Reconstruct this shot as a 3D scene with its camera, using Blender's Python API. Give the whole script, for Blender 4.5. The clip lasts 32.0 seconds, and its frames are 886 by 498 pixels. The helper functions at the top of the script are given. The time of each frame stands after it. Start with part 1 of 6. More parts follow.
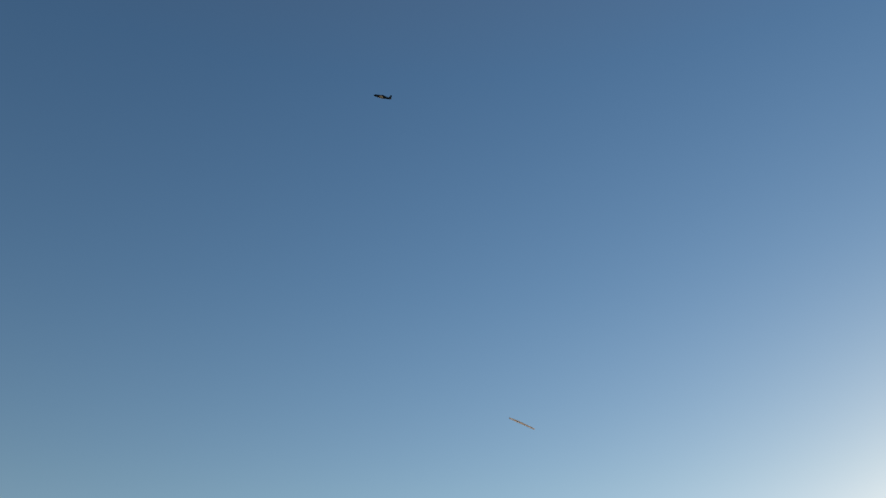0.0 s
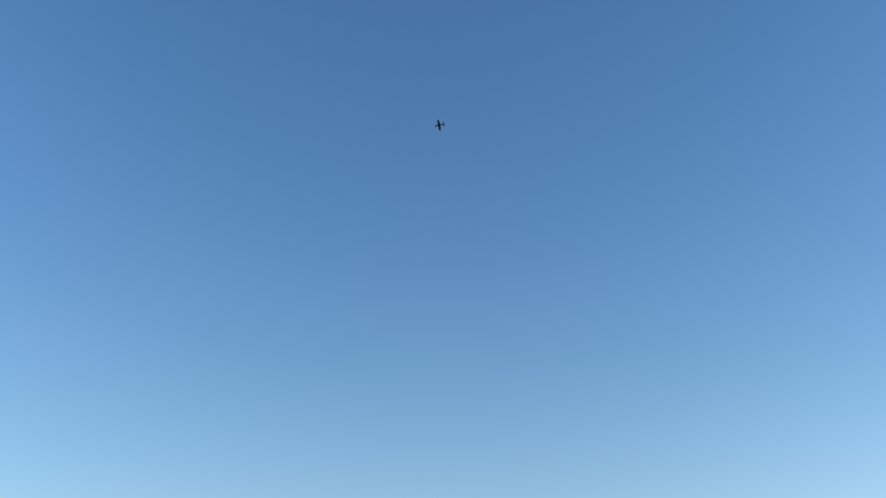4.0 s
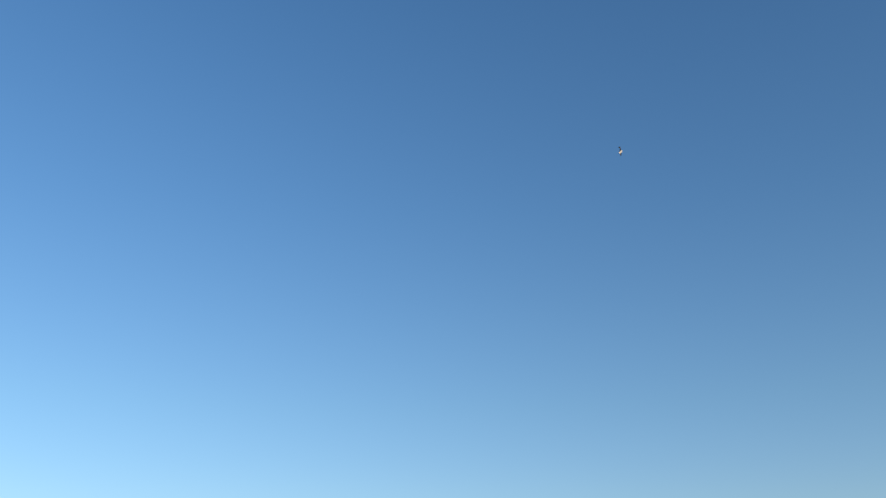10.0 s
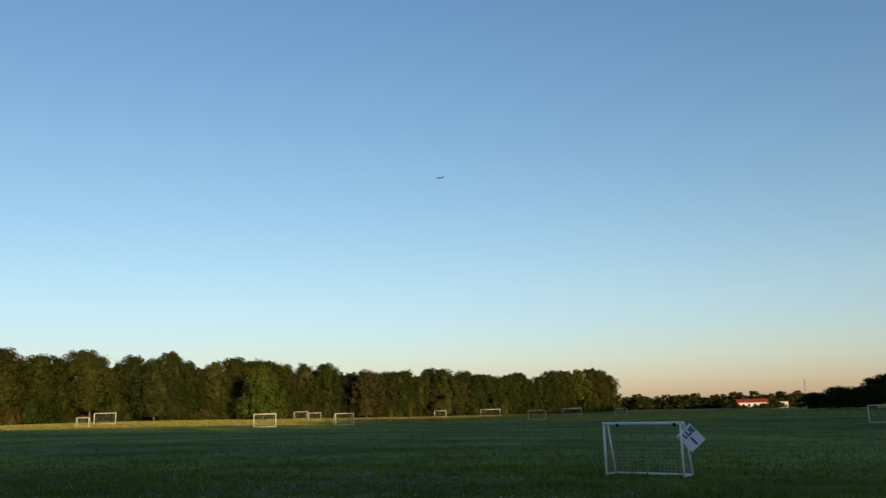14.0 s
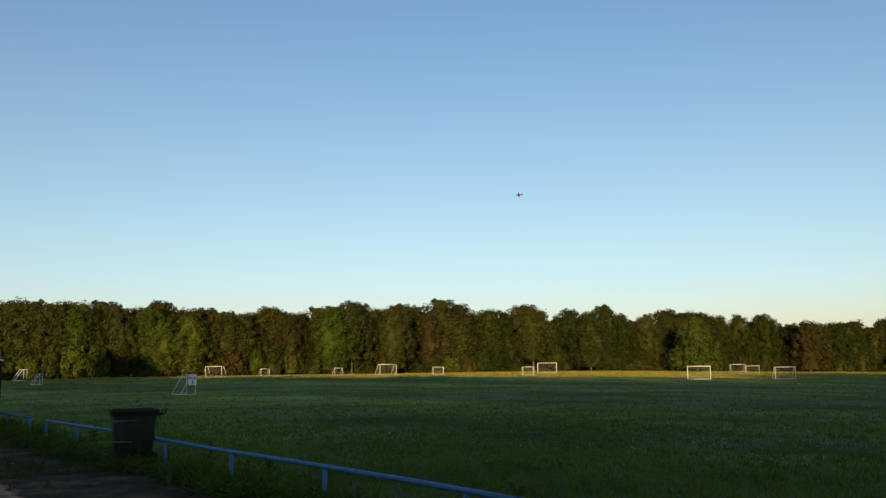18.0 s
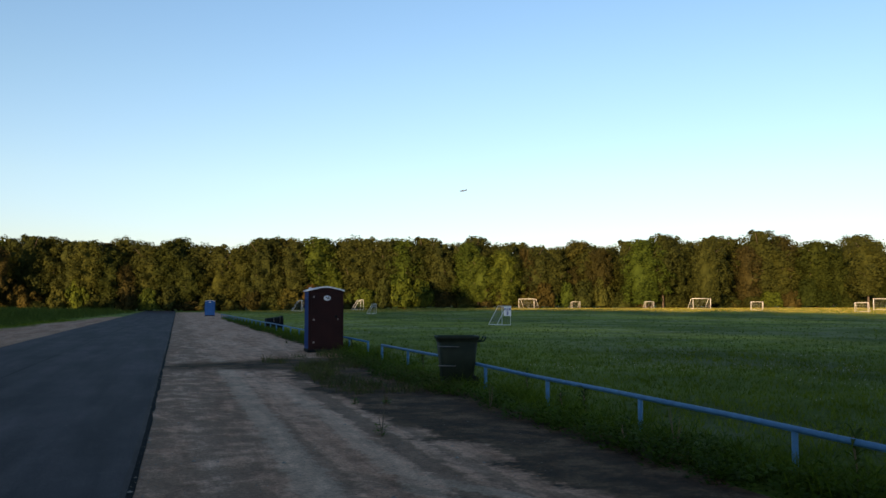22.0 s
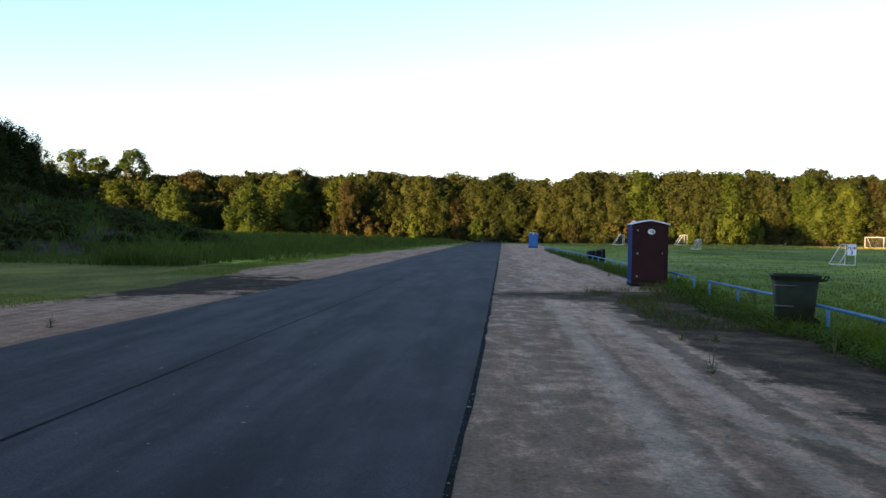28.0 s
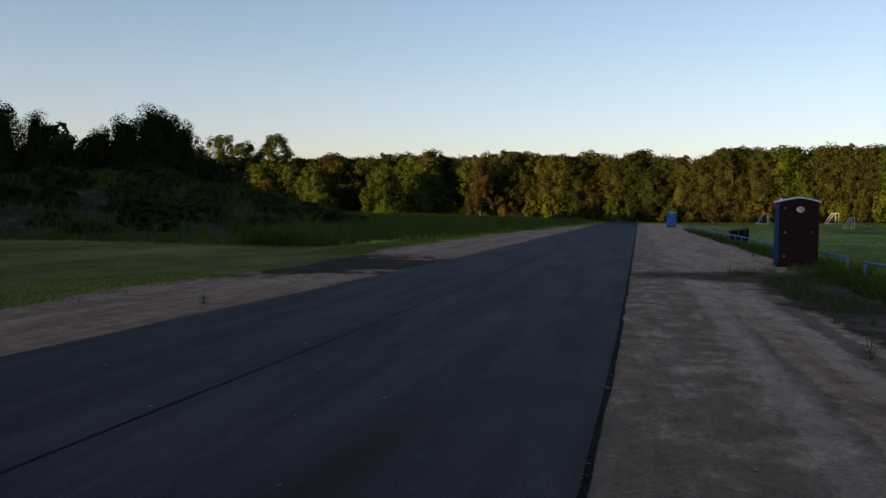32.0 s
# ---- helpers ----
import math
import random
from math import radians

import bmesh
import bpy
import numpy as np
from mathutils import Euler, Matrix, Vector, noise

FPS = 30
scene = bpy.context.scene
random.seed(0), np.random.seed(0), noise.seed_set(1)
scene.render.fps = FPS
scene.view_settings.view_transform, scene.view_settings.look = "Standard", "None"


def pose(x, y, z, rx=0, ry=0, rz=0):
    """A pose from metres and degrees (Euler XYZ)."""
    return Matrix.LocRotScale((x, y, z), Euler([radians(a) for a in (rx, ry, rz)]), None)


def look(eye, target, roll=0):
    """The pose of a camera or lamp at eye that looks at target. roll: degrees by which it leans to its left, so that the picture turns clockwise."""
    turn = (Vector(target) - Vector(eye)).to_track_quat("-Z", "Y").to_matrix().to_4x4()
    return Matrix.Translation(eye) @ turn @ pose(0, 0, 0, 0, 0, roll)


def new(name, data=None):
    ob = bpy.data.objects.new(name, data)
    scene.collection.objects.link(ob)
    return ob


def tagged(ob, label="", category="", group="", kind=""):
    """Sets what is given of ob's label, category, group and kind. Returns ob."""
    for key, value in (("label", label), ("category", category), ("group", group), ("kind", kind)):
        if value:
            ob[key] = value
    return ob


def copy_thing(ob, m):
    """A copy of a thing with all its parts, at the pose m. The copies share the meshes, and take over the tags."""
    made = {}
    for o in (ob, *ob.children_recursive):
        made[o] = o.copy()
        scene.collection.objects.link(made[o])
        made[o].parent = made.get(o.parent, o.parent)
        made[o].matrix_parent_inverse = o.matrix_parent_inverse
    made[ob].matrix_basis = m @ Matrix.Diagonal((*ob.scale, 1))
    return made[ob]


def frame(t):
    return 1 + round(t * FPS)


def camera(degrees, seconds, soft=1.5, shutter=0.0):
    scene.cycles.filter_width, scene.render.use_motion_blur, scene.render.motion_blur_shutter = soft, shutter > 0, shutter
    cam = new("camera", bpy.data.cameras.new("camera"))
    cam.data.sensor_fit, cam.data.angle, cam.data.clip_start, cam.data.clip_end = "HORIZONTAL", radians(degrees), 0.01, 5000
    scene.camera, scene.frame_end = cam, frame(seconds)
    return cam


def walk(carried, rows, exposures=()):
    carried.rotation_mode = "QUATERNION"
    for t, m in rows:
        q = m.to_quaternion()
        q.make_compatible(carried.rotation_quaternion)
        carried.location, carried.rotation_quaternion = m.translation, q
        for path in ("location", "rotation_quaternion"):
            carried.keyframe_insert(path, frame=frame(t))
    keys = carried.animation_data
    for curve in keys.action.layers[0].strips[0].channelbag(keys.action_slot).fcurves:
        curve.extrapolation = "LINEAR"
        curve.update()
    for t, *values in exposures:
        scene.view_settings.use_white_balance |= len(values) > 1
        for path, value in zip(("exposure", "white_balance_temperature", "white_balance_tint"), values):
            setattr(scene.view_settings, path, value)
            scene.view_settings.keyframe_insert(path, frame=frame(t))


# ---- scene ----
cam = camera(54.24, 32.0, 1.5)

# the camera stands at the edge of the road and turns after the aeroplane
PATH = [
    (0.0, pose(-0.090, -0.010, 1.620, 120.00, 0.35, 179.20)),
    (0.5, pose(-0.090, -0.010, 1.620, 119.50, 0.35, -168.80)),
    (1.0, pose(-0.090, -0.010, 1.620, 119.00, 0.35, -157.81)),
    (1.5, pose(-0.090, -0.010, 1.620, 118.50, 0.35, -150.81)),
    (2.0, pose(-0.090, -0.010, 1.620, 118.00, 0.35, -146.81)),
    (3.0, pose(-0.090, -0.010, 1.620, 117.00, 0.36, -139.82)),
    (3.5, pose(-0.090, -0.010, 1.620, 116.50, 0.36, -135.32)),
    (5.5, pose(-0.090, -0.010, 1.620, 114.50, 0.36, -110.83)),
    (6.0, pose(-0.090, -0.010, 1.620, 114.00, 0.37, -106.84)),
    (7.0, pose(-0.090, -0.010, 1.620, 114.00, 0.37, -101.84)),
    (8.0, pose(-0.090, -0.010, 1.620, 115.00, 0.36, -98.33)),
    (9.0, pose(-0.090, -0.010, 1.620, 116.00, 0.36, -95.32)),
    (9.5, pose(-0.090, -0.010, 1.620, 116.00, 0.36, -93.82)),
    (10.0, pose(-0.090, -0.010, 1.620, 115.00, 0.36, -92.33)),
    (10.5, pose(-0.090, -0.010, 1.620, 113.50, 0.37, -90.34)),
    (11.0, pose(-0.090, -0.010, 1.620, 111.30, 0.37, -87.35)),
    (11.5, pose(-0.090, -0.010, 1.620, 108.80, 0.38, -83.87)),
    (12.0, pose(-0.093, -0.011, 1.618, 106.37, 0.62, -78.90)),
    (12.5, pose(-0.094, -0.012, 1.618, 103.68, 0.36, -74.98)),
    (13.0, pose(-0.088, 0.017, 1.615, 102.60, 1.01, -72.54)),
    (13.5, pose(-0.083, 0.048, 1.608, 101.73, 1.20, -69.20)),
    (14.0, pose(-0.075, 0.059, 1.602, 100.40, 1.58, -65.40)),
    (14.5, pose(-0.061, 0.020, 1.606, 99.80, 1.55, -61.03)),
    (16.5, pose(-0.020, -0.042, 1.626, 99.12, 0.45, -46.96)),
    (17.0, pose(0.035, -0.077, 1.641, 98.88, 0.45, -42.44)),
    (17.5, pose(0.064, -0.080, 1.642, 98.59, 0.59, -40.39)),
    (18.0, pose(0.070, -0.077, 1.641, 97.82, 0.70, -37.54)),
    (18.5, pose(0.074, -0.083, 1.636, 97.19, 0.90, -35.73)),
    (19.0, pose(0.072, -0.080, 1.632, 96.54, 1.00, -34.33)),
    (19.5, pose(0.059, -0.070, 1.629, 96.01, 0.85, -32.14)),
    (20.0, pose(0.050, -0.058, 1.625, 95.65, 0.66, -28.79)),
    (20.5, pose(0.051, -0.039, 1.621, 94.94, 0.58, -26.02)),
    (21.0, pose(0.039, -0.041, 1.616, 94.63, 0.51, -23.16)),
    (21.5, pose(0.053, -0.033, 1.611, 93.98, 0.29, -20.01)),
    (22.0, pose(0.062, -0.018, 1.601, 93.58, 0.04, -17.33)),
    (22.5, pose(0.063, -0.008, 1.596, 92.97, 0.07, -14.31)),
    (23.0, pose(0.053, 0.019, 1.593, 92.55, -0.16, -10.99)),
    (23.5, pose(0.043, 0.035, 1.589, 91.91, -0.25, -8.34)),
    (24.0, pose(0.044, 0.042, 1.590, 91.21, -0.09, -6.20)),
    (24.5, pose(0.025, 0.039, 1.589, 90.88, -0.44, -4.32)),
    (25.0, pose(0.009, 0.031, 1.583, 90.09, -0.39, -1.86)),
    (25.5, pose(0.004, 0.032, 1.583, 89.68, -0.76, -0.56)),
    (27.5, pose(-0.021, 0.040, 1.576, 88.95, -1.16, 3.19)),
    (28.0, pose(-0.018, 0.044, 1.573, 89.00, -1.09, 3.65)),
    (28.5, pose(-0.019, 0.035, 1.572, 89.28, -1.27, 3.77)),
    (29.0, pose(-0.022, 0.035, 1.574, 89.37, -1.25, 3.89)),
    (29.5, pose(-0.022, 0.044, 1.568, 89.17, -1.10, 4.51)),
    (30.0, pose(-0.025, 0.053, 1.564, 88.78, -1.10, 5.02)),
    (30.5, pose(-0.030, 0.051, 1.565, 88.75, -1.09, 5.53)),
    (31.0, pose(-0.042, 0.060, 1.558, 88.44, -0.90, 7.21)),
    (31.5, pose(-0.050, 0.076, 1.557, 87.74, -0.73, 9.86)),
    (32.0, pose(-0.056, 0.073, 1.553, 87.56, -0.72, 12.45)),
]
EXPOSURES = [(0.0, 0.98, 10600, 20), (1.0, 1.42, 9300, 22), (2.0, 1.65, 9000, 22), (3.0, 1.72, 8900, 22), (6.0, 1.74, 8800, 20), (7.5, 1.82, 9300, 19), (9.0, 1.52, 8600, 19), (11.0, 1.42, 8900, 20), (12.0, 1.36, 10000, 22), (13.0, 1.36, 10500, 22), (17.0, 1.37, 11600, 23), (19.0, 1.5, 11900, 24),
             (21.0, 1.77, 11400, 26), (23.0, 2.1, 11400, 29), (25.0, 2.44, 11600, 30), (28.0, 2.86, 11500, 31), (29.0, 2.34, 11700, 31), (30.0, 2.22, 12000, 32), (31.0, 2.24, 12200, 34), (32.0, 1.72, 12800, 37)]
walk(cam, PATH, EXPOSURES)

# ------------------------------------------------------------ light
SUN_YAW, SUN_EL = 138.0, 4.4          # where the low sun stands (yaw as the camera's)
to_sun = Vector((-math.sin(radians(SUN_YAW)) * math.cos(radians(SUN_EL)),
                 math.cos(radians(SUN_YAW)) * math.cos(radians(SUN_EL)), math.sin(radians(SUN_EL))))
world = bpy.data.worlds.new("sky")
scene.world = world
world.use_nodes = True
wn = world.node_tree.nodes
sky = wn.new("ShaderNodeTexSky")
sky.sky_type = "NISHITA"
sky.sun_disc = False
sky.sun_elevation = radians(SUN_EL)
sky.sun_rotation = math.atan2(to_sun.x, to_sun.y)
sky.altitude, sky.air_density, sky.dust_density, sky.ozone_density = 50, 0.94, 0.4, 3.6
wn["Background"].inputs["Strength"].default_value = 0.15
# sky colour filter: rosier at the horizon, bluer higher, warmed overhead out of view
up = wn.new("ShaderNodeSeparateXYZ")
world.node_tree.links.new(wn.new("ShaderNodeTexCoord").outputs["Generated"], up.inputs[0])
sky_filter = wn.new("ShaderNodeValToRGB")
while len(sky_filter.color_ramp.elements) < 7:
    sky_filter.color_ramp.elements.new(0.5)
# the overhead stop is an unseen tint added to warm the shaded ground
for k, (p, c) in zip(sky_filter.color_ramp.elements, ((0.0, (0.76, 0.80, 1.40)), (0.055, (0.88, 0.885, 1.14)), (0.14, (0.94, 0.94, 1.01)), (0.25, (0.84, 0.94, 0.975)), (0.46, (0.64, 0.895, 0.995)), (0.66, (0.53, 0.865, 1.0)), (1.0, (1.0, 0.87, 0.86)))):
    k.position, k.color = p, (*c, 1)
world.node_tree.links.new(up.outputs["Z"], sky_filter.inputs[0])
tinted = wn.new("ShaderNodeMix")
tinted.data_type, tinted.blend_type = "RGBA", "MULTIPLY"
tinted.inputs[0].default_value = 1.0
world.node_tree.links.new(sky.outputs[0], tinted.inputs[6])
world.node_tree.links.new(sky_filter.outputs[0], tinted.inputs[7])
world.node_tree.links.new(tinted.outputs[2], wn["Background"].inputs["Color"])
sun = new("sun", bpy.data.lights.new("sun", "SUN"))
sun.data.energy, sun.data.angle, sun.data.color = 2.2, radians(0.6), (1.0, 0.87, 0.66)
sun.matrix_world = look((0, 0, 60), Vector((0, 0, 60)) - to_sun)


# ------------------------------------------------------------ helpers
def gz(x, y):
    """Height of the ground: level along the road, falling a little across the fields."""
    s = (x - y - 10) / 8
    s = 8 * (math.log1p(math.exp(s)) if s < 30 else s)
    low = -2.6 * math.tanh(0.015 * s / 2.6)
    w = min(1.0, max(0.0, (-x - 11) / 30)) * min(1.0, max(0.0, (y - 30) / 60))
    u = min(1.0, max(0.0, (y - 55) / 95))
    return low + 0.5 * w * w * (3 - 2 * w) + 0.5 * u * u * (3 - 2 * u) * min(1.0, max(0.0, (x - 12) / 40))


def part(name, bm, material, parent=None, label=""):
    """Links a bmesh as one mesh object under a thing or part."""
    me = bpy.data.meshes.new(name)
    bm.to_mesh(me)
    bm.free()
    return part_mesh(name, me, material, parent, label)


def part_mesh(name, me, material, parent=None, label=""):
    ob = new(name, me)
    if material is not None and not me.materials:
        me.materials.append(material)
    if parent is not None:
        ob.parent = parent
    if label:
        ob["label"] = label
    return ob


def thing(name, label, category, m=None, group="", kind=""):
    ob = new(name)
    ob.empty_display_size = 0.2
    if m is not None:
        ob.matrix_world = m
    return tagged(ob, label, category, group, kind)


def add_box(bm, x0, x1, y0, y1, z0, z1, bevel=0.0, m=None):
    r = bmesh.ops.create_cube(bm, size=1)
    vs = r["verts"]
    bmesh.ops.scale(bm, vec=(x1 - x0, y1 - y0, z1 - z0), verts=vs)
    bmesh.ops.translate(bm, vec=((x0 + x1) / 2, (y0 + y1) / 2, (z0 + z1) / 2), verts=vs)
    if m is not None:
        bmesh.ops.transform(bm, matrix=m, verts=vs)
    if bevel:
        es = list({e for v in vs for e in v.link_edges})
        bmesh.ops.bevel(bm, geom=es, offset=bevel, segments=2, affect="EDGES", profile=0.5)
    return bm


def box(x0, x1, y0, y1, z0, z1, bevel=0.0, m=None):
    return add_box(bmesh.new(), x0, x1, y0, y1, z0, z1, bevel, m)


def add_tube(bm, a, b, r, r2=None, seg=8):
    a, b = Vector(a), Vector(b)
    d = b - a
    m = Matrix.Translation((a + b) / 2) @ d.to_track_quat("Z", "Y").to_matrix().to_4x4()
    bmesh.ops.create_cone(bm, cap_ends=True, segments=seg, radius1=r, radius2=r if r2 is None else r2, depth=d.length, matrix=m)
    return bm


def tube(a, b, r, r2=None, seg=8):
    return smooth(add_tube(bmesh.new(), a, b, r, r2, seg))


def smooth(bm):
    for f in bm.faces:
        f.smooth = len(f.verts) == 4
    return bm


def add_path(bm, pts, r, seg=8):
    """A round pipe through the points, with mitred corners."""
    pts = [Vector(p) for p in pts]
    rings = []
    for i, p in enumerate(pts):
        d = (pts[min(i + 1, len(pts) - 1)] - pts[max(i - 1, 0)]).normalized()
        q = d.to_track_quat("Z", "Y")
        rings.append([bm.verts.new(p + q @ Vector((r * math.cos(k * math.tau / seg), r * math.sin(k * math.tau / seg), 0))) for k in range(seg)])
    for a, b in zip(rings, rings[1:]):
        for k in range(seg):
            bm.faces.new((a[k], a[(k + 1) % seg], b[(k + 1) % seg], b[k])).smooth = True
    bm.faces.new(list(reversed(rings[0])))
    bm.faces.new(rings[-1])
    return bm


def add_lathe(bm, rings, seg=16, cap=True):
    """rings: (z, rx, ry) from bottom to top."""
    rows = []
    for z, rx, ry in rings:
        rows.append([bm.verts.new((rx * math.cos(k * math.tau / seg), ry * math.sin(k * math.tau / seg), z)) for k in range(seg)])
    for a, b in zip(rows, rows[1:]):
        for k in range(seg):
            bm.faces.new((a[k], a[(k + 1) % seg], b[(k + 1) % seg], b[k])).smooth = True
    if cap:
        bm.faces.new(list(reversed(rows[0])))
        bm.faces.new(rows[-1])
    return bm


# ------------------------------------------------------------ materials
def mat(name, color=(0.5, 0.5, 0.5), rough=0.6, metal=0.0, vary=0.15, scale=8.0, bump=0.0, bump_scale=60.0, spec=0.4, hue_object=0.0):
    """Plain paint, plastic or metal with uneven tone at two scales and a fine relief."""
    m = bpy.data.materials.new(name)
    m.use_nodes = True
    nt = m.node_tree
    n, l = nt.nodes, nt.links
    b = n["Principled BSDF"]
    co = n.new("ShaderNodeTexCoord")
    no = n.new("ShaderNodeTexNoise")
    no.inputs["Scale"].default_value = scale
    no.inputs["Detail"].default_value = 6
    l.new(co.outputs["Object"], no.inputs["Vector"])
    ra = n.new("ShaderNodeValToRGB")
    ra.color_ramp.elements[0].position, ra.color_ramp.elements[1].position = 0.3, 0.7
    ra.color_ramp.elements[0].color = (*[c * (1 - vary) for c in color], 1)
    ra.color_ramp.elements[1].color = (*[min(1, c * (1 + vary)) for c in color], 1)
    l.new(no.outputs["Fac"], ra.inputs["Fac"])
    l.new(ra.outputs["Color"], b.inputs["Base Color"])
    b.inputs["Roughness"].default_value, b.inputs["Metallic"].default_value = rough, metal
    b.inputs["Specular IOR Level"].default_value = spec
    if bump:
        n2 = n.new("ShaderNodeTexNoise")
        n2.inputs["Scale"].default_value = bump_scale
        n2.inputs["Detail"].default_value = 4
        l.new(co.outputs["Object"], n2.inputs["Vector"])
        bu = n.new("ShaderNodeBump")
        bu.inputs["Strength"].default_value = bump
        bu.inputs["Distance"].default_value = 0.01
        l.new(n2.outputs["Fac"], bu.inputs["Height"])
        l.new(bu.outputs["Normal"], b.inputs["Normal"])
    return m


def ramp(nt, fac, stops):
    r = nt.nodes.new("ShaderNodeValToRGB")
    e = r.color_ramp.elements
    while len(e) < len(stops):
        e.new(0.5)
    for k, (p, c) in zip(e, stops):
        k.position, k.color = p, (*c, 1)
    nt.links.new(fac, r.inputs["Fac"])
    return r.outputs["Color"]


def noise_tex(nt, vec, scale, detail=5, rough=0.55):
    n = nt.nodes.new("ShaderNodeTexNoise")
    n.inputs["Scale"].default_value, n.inputs["Detail"].default_value, n.inputs["Roughness"].default_value = scale, detail, rough
    nt.links.new(vec, n.inputs["Vector"])
    return n.outputs["Fac"]


def mix(nt, kind, fac, a, b):
    n = nt.nodes.new("ShaderNodeMix")
    n.data_type, n.blend_type = "RGBA", kind
    for s, v in ((n.inputs[0], fac), (n.inputs[6], a), (n.inputs[7], b)):
        if hasattr(v, "is_linked"):
            nt.links.new(v, s)
        else:
            s.default_value = v if not isinstance(v, tuple) else (*v, 1)
    return n.outputs[2]


def stretch(nt, vec, sx, sy, sz=1.0, rz=0.0):
    mp = nt.nodes.new("ShaderNodeMapping")
    mp.inputs["Scale"].default_value = (sx, sy, sz)
    mp.inputs["Rotation"].default_value = (0, 0, radians(rz))
    nt.links.new(vec, mp.inputs["Vector"])
    return mp.outputs["Vector"]


def start(name, rough):
    m = bpy.data.materials.new(name)
    m.use_nodes = True
    nt = m.node_tree
    co = nt.nodes.new("ShaderNodeTexCoord")
    b = nt.nodes["Principled BSDF"]
    b.inputs["Roughness"].default_value = rough
    b.inputs["Specular IOR Level"].default_value = 0.25
    return m, nt, co.outputs["Object"], b


def bump(nt, b, height, strength, distance):
    bu = nt.nodes.new("ShaderNodeBump")
    bu.inputs["Strength"].default_value, bu.inputs["Distance"].default_value = strength, distance
    nt.links.new(height, bu.inputs["Height"])
    nt.links.new(bu.outputs["Normal"], b.inputs["Normal"])


def map_range(nt, value, lo, hi):
    n = nt.nodes.new("ShaderNodeMapRange")
    n.interpolation_type = "SMOOTHSTEP"
    n.inputs["From Min"].default_value, n.inputs["From Max"].default_value = lo, hi
    nt.links.new(value, n.inputs["Value"])
    return n.outputs["Result"]


def maths(nt, kind, a, b):
    n = nt.nodes.new("ShaderNodeMath")
    n.operation = kind
    for s, v in zip(n.inputs, (a, b)):
        if hasattr(v, "is_linked"):
            nt.links.new(v, s)
        else:
            s.default_value = v
    return n.outputs[0]


def grass_material():
    m, nt, co, b = start("field grass", 0.8)
    b.inputs["Specular IOR Level"].default_value = 0.04
    big = ramp(nt, noise_tex(nt, stretch(nt, co, 0.05, 0.012, 1, 12), 1.0, 4), [(0.38, (0.052, 0.092, 0.0130)), (0.50, (0.094, 0.150, 0.020)), (0.62, (0.170, 0.212, 0.033))])
    mid = ramp(nt, noise_tex(nt, stretch(nt, co, 0.16, 0.16), 1.0, 7, 0.65), [(0.40, (0.62, 0.66, 0.6)), (0.60, (1.25, 1.2, 1.2))])
    fine = ramp(nt, noise_tex(nt, co, 9.0, 6, 0.7), [(0.3, (0.55, 0.55, 0.5)), (0.7, (1.3, 1.3, 1.2))])
    col = mix(nt, "MULTIPLY", 1.0, mix(nt, "MULTIPLY", 1.0, big, mid), fine)
    patch = ramp(nt, noise_tex(nt, stretch(nt, co, 0.13, 0.10, 1, 12), 1.0, 7, 0.7), [(0.50, (0, 0, 0)), (0.60, (1, 1, 1))])
    col = mix(nt, "MIX", mix(nt, "MULTIPLY", 1.0, patch, (0.30, 0.30, 0.30)), col, (0.20, 0.225, 0.140))
    # the paler sward of the northern pitches, with a ragged border
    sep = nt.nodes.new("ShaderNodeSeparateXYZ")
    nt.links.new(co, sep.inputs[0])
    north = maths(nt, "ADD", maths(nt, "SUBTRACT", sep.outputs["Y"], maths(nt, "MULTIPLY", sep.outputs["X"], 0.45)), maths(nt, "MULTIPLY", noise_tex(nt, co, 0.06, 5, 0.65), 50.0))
    # how far the paler grass takes over
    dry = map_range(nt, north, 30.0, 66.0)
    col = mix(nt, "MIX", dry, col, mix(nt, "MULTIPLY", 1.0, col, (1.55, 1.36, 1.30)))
    nt.links.new(col, b.inputs["Base Color"])
    bump(nt, b, noise_tex(nt, co, 22.0, 5, 0.7), 0.7, 0.05)
    return m


def lawn_material():
    m, nt, co, b = start("dry mown lawn", 0.9)
    b.inputs["Specular IOR Level"].default_value = 0.1
    big = ramp(nt, noise_tex(nt, stretch(nt, co, 0.25, 0.12), 1.0, 6, 0.65), [(0.40, (0.074, 0.084, 0.011)), (0.50, (0.142, 0.118, 0.019)), (0.60, (0.24, 0.180, 0.040))])
    fine = ramp(nt, noise_tex(nt, co, 7.0, 7, 0.75), [(0.38, (0.5, 0.52, 0.5)), (0.62, (1.4, 1.38, 1.3))])
    nt.links.new(mix(nt, "MULTIPLY", 1.0, big, fine), b.inputs["Base Color"])
    bump(nt, b, noise_tex(nt, co, 20.0, 5, 0.7), 0.9, 0.06)
    return m


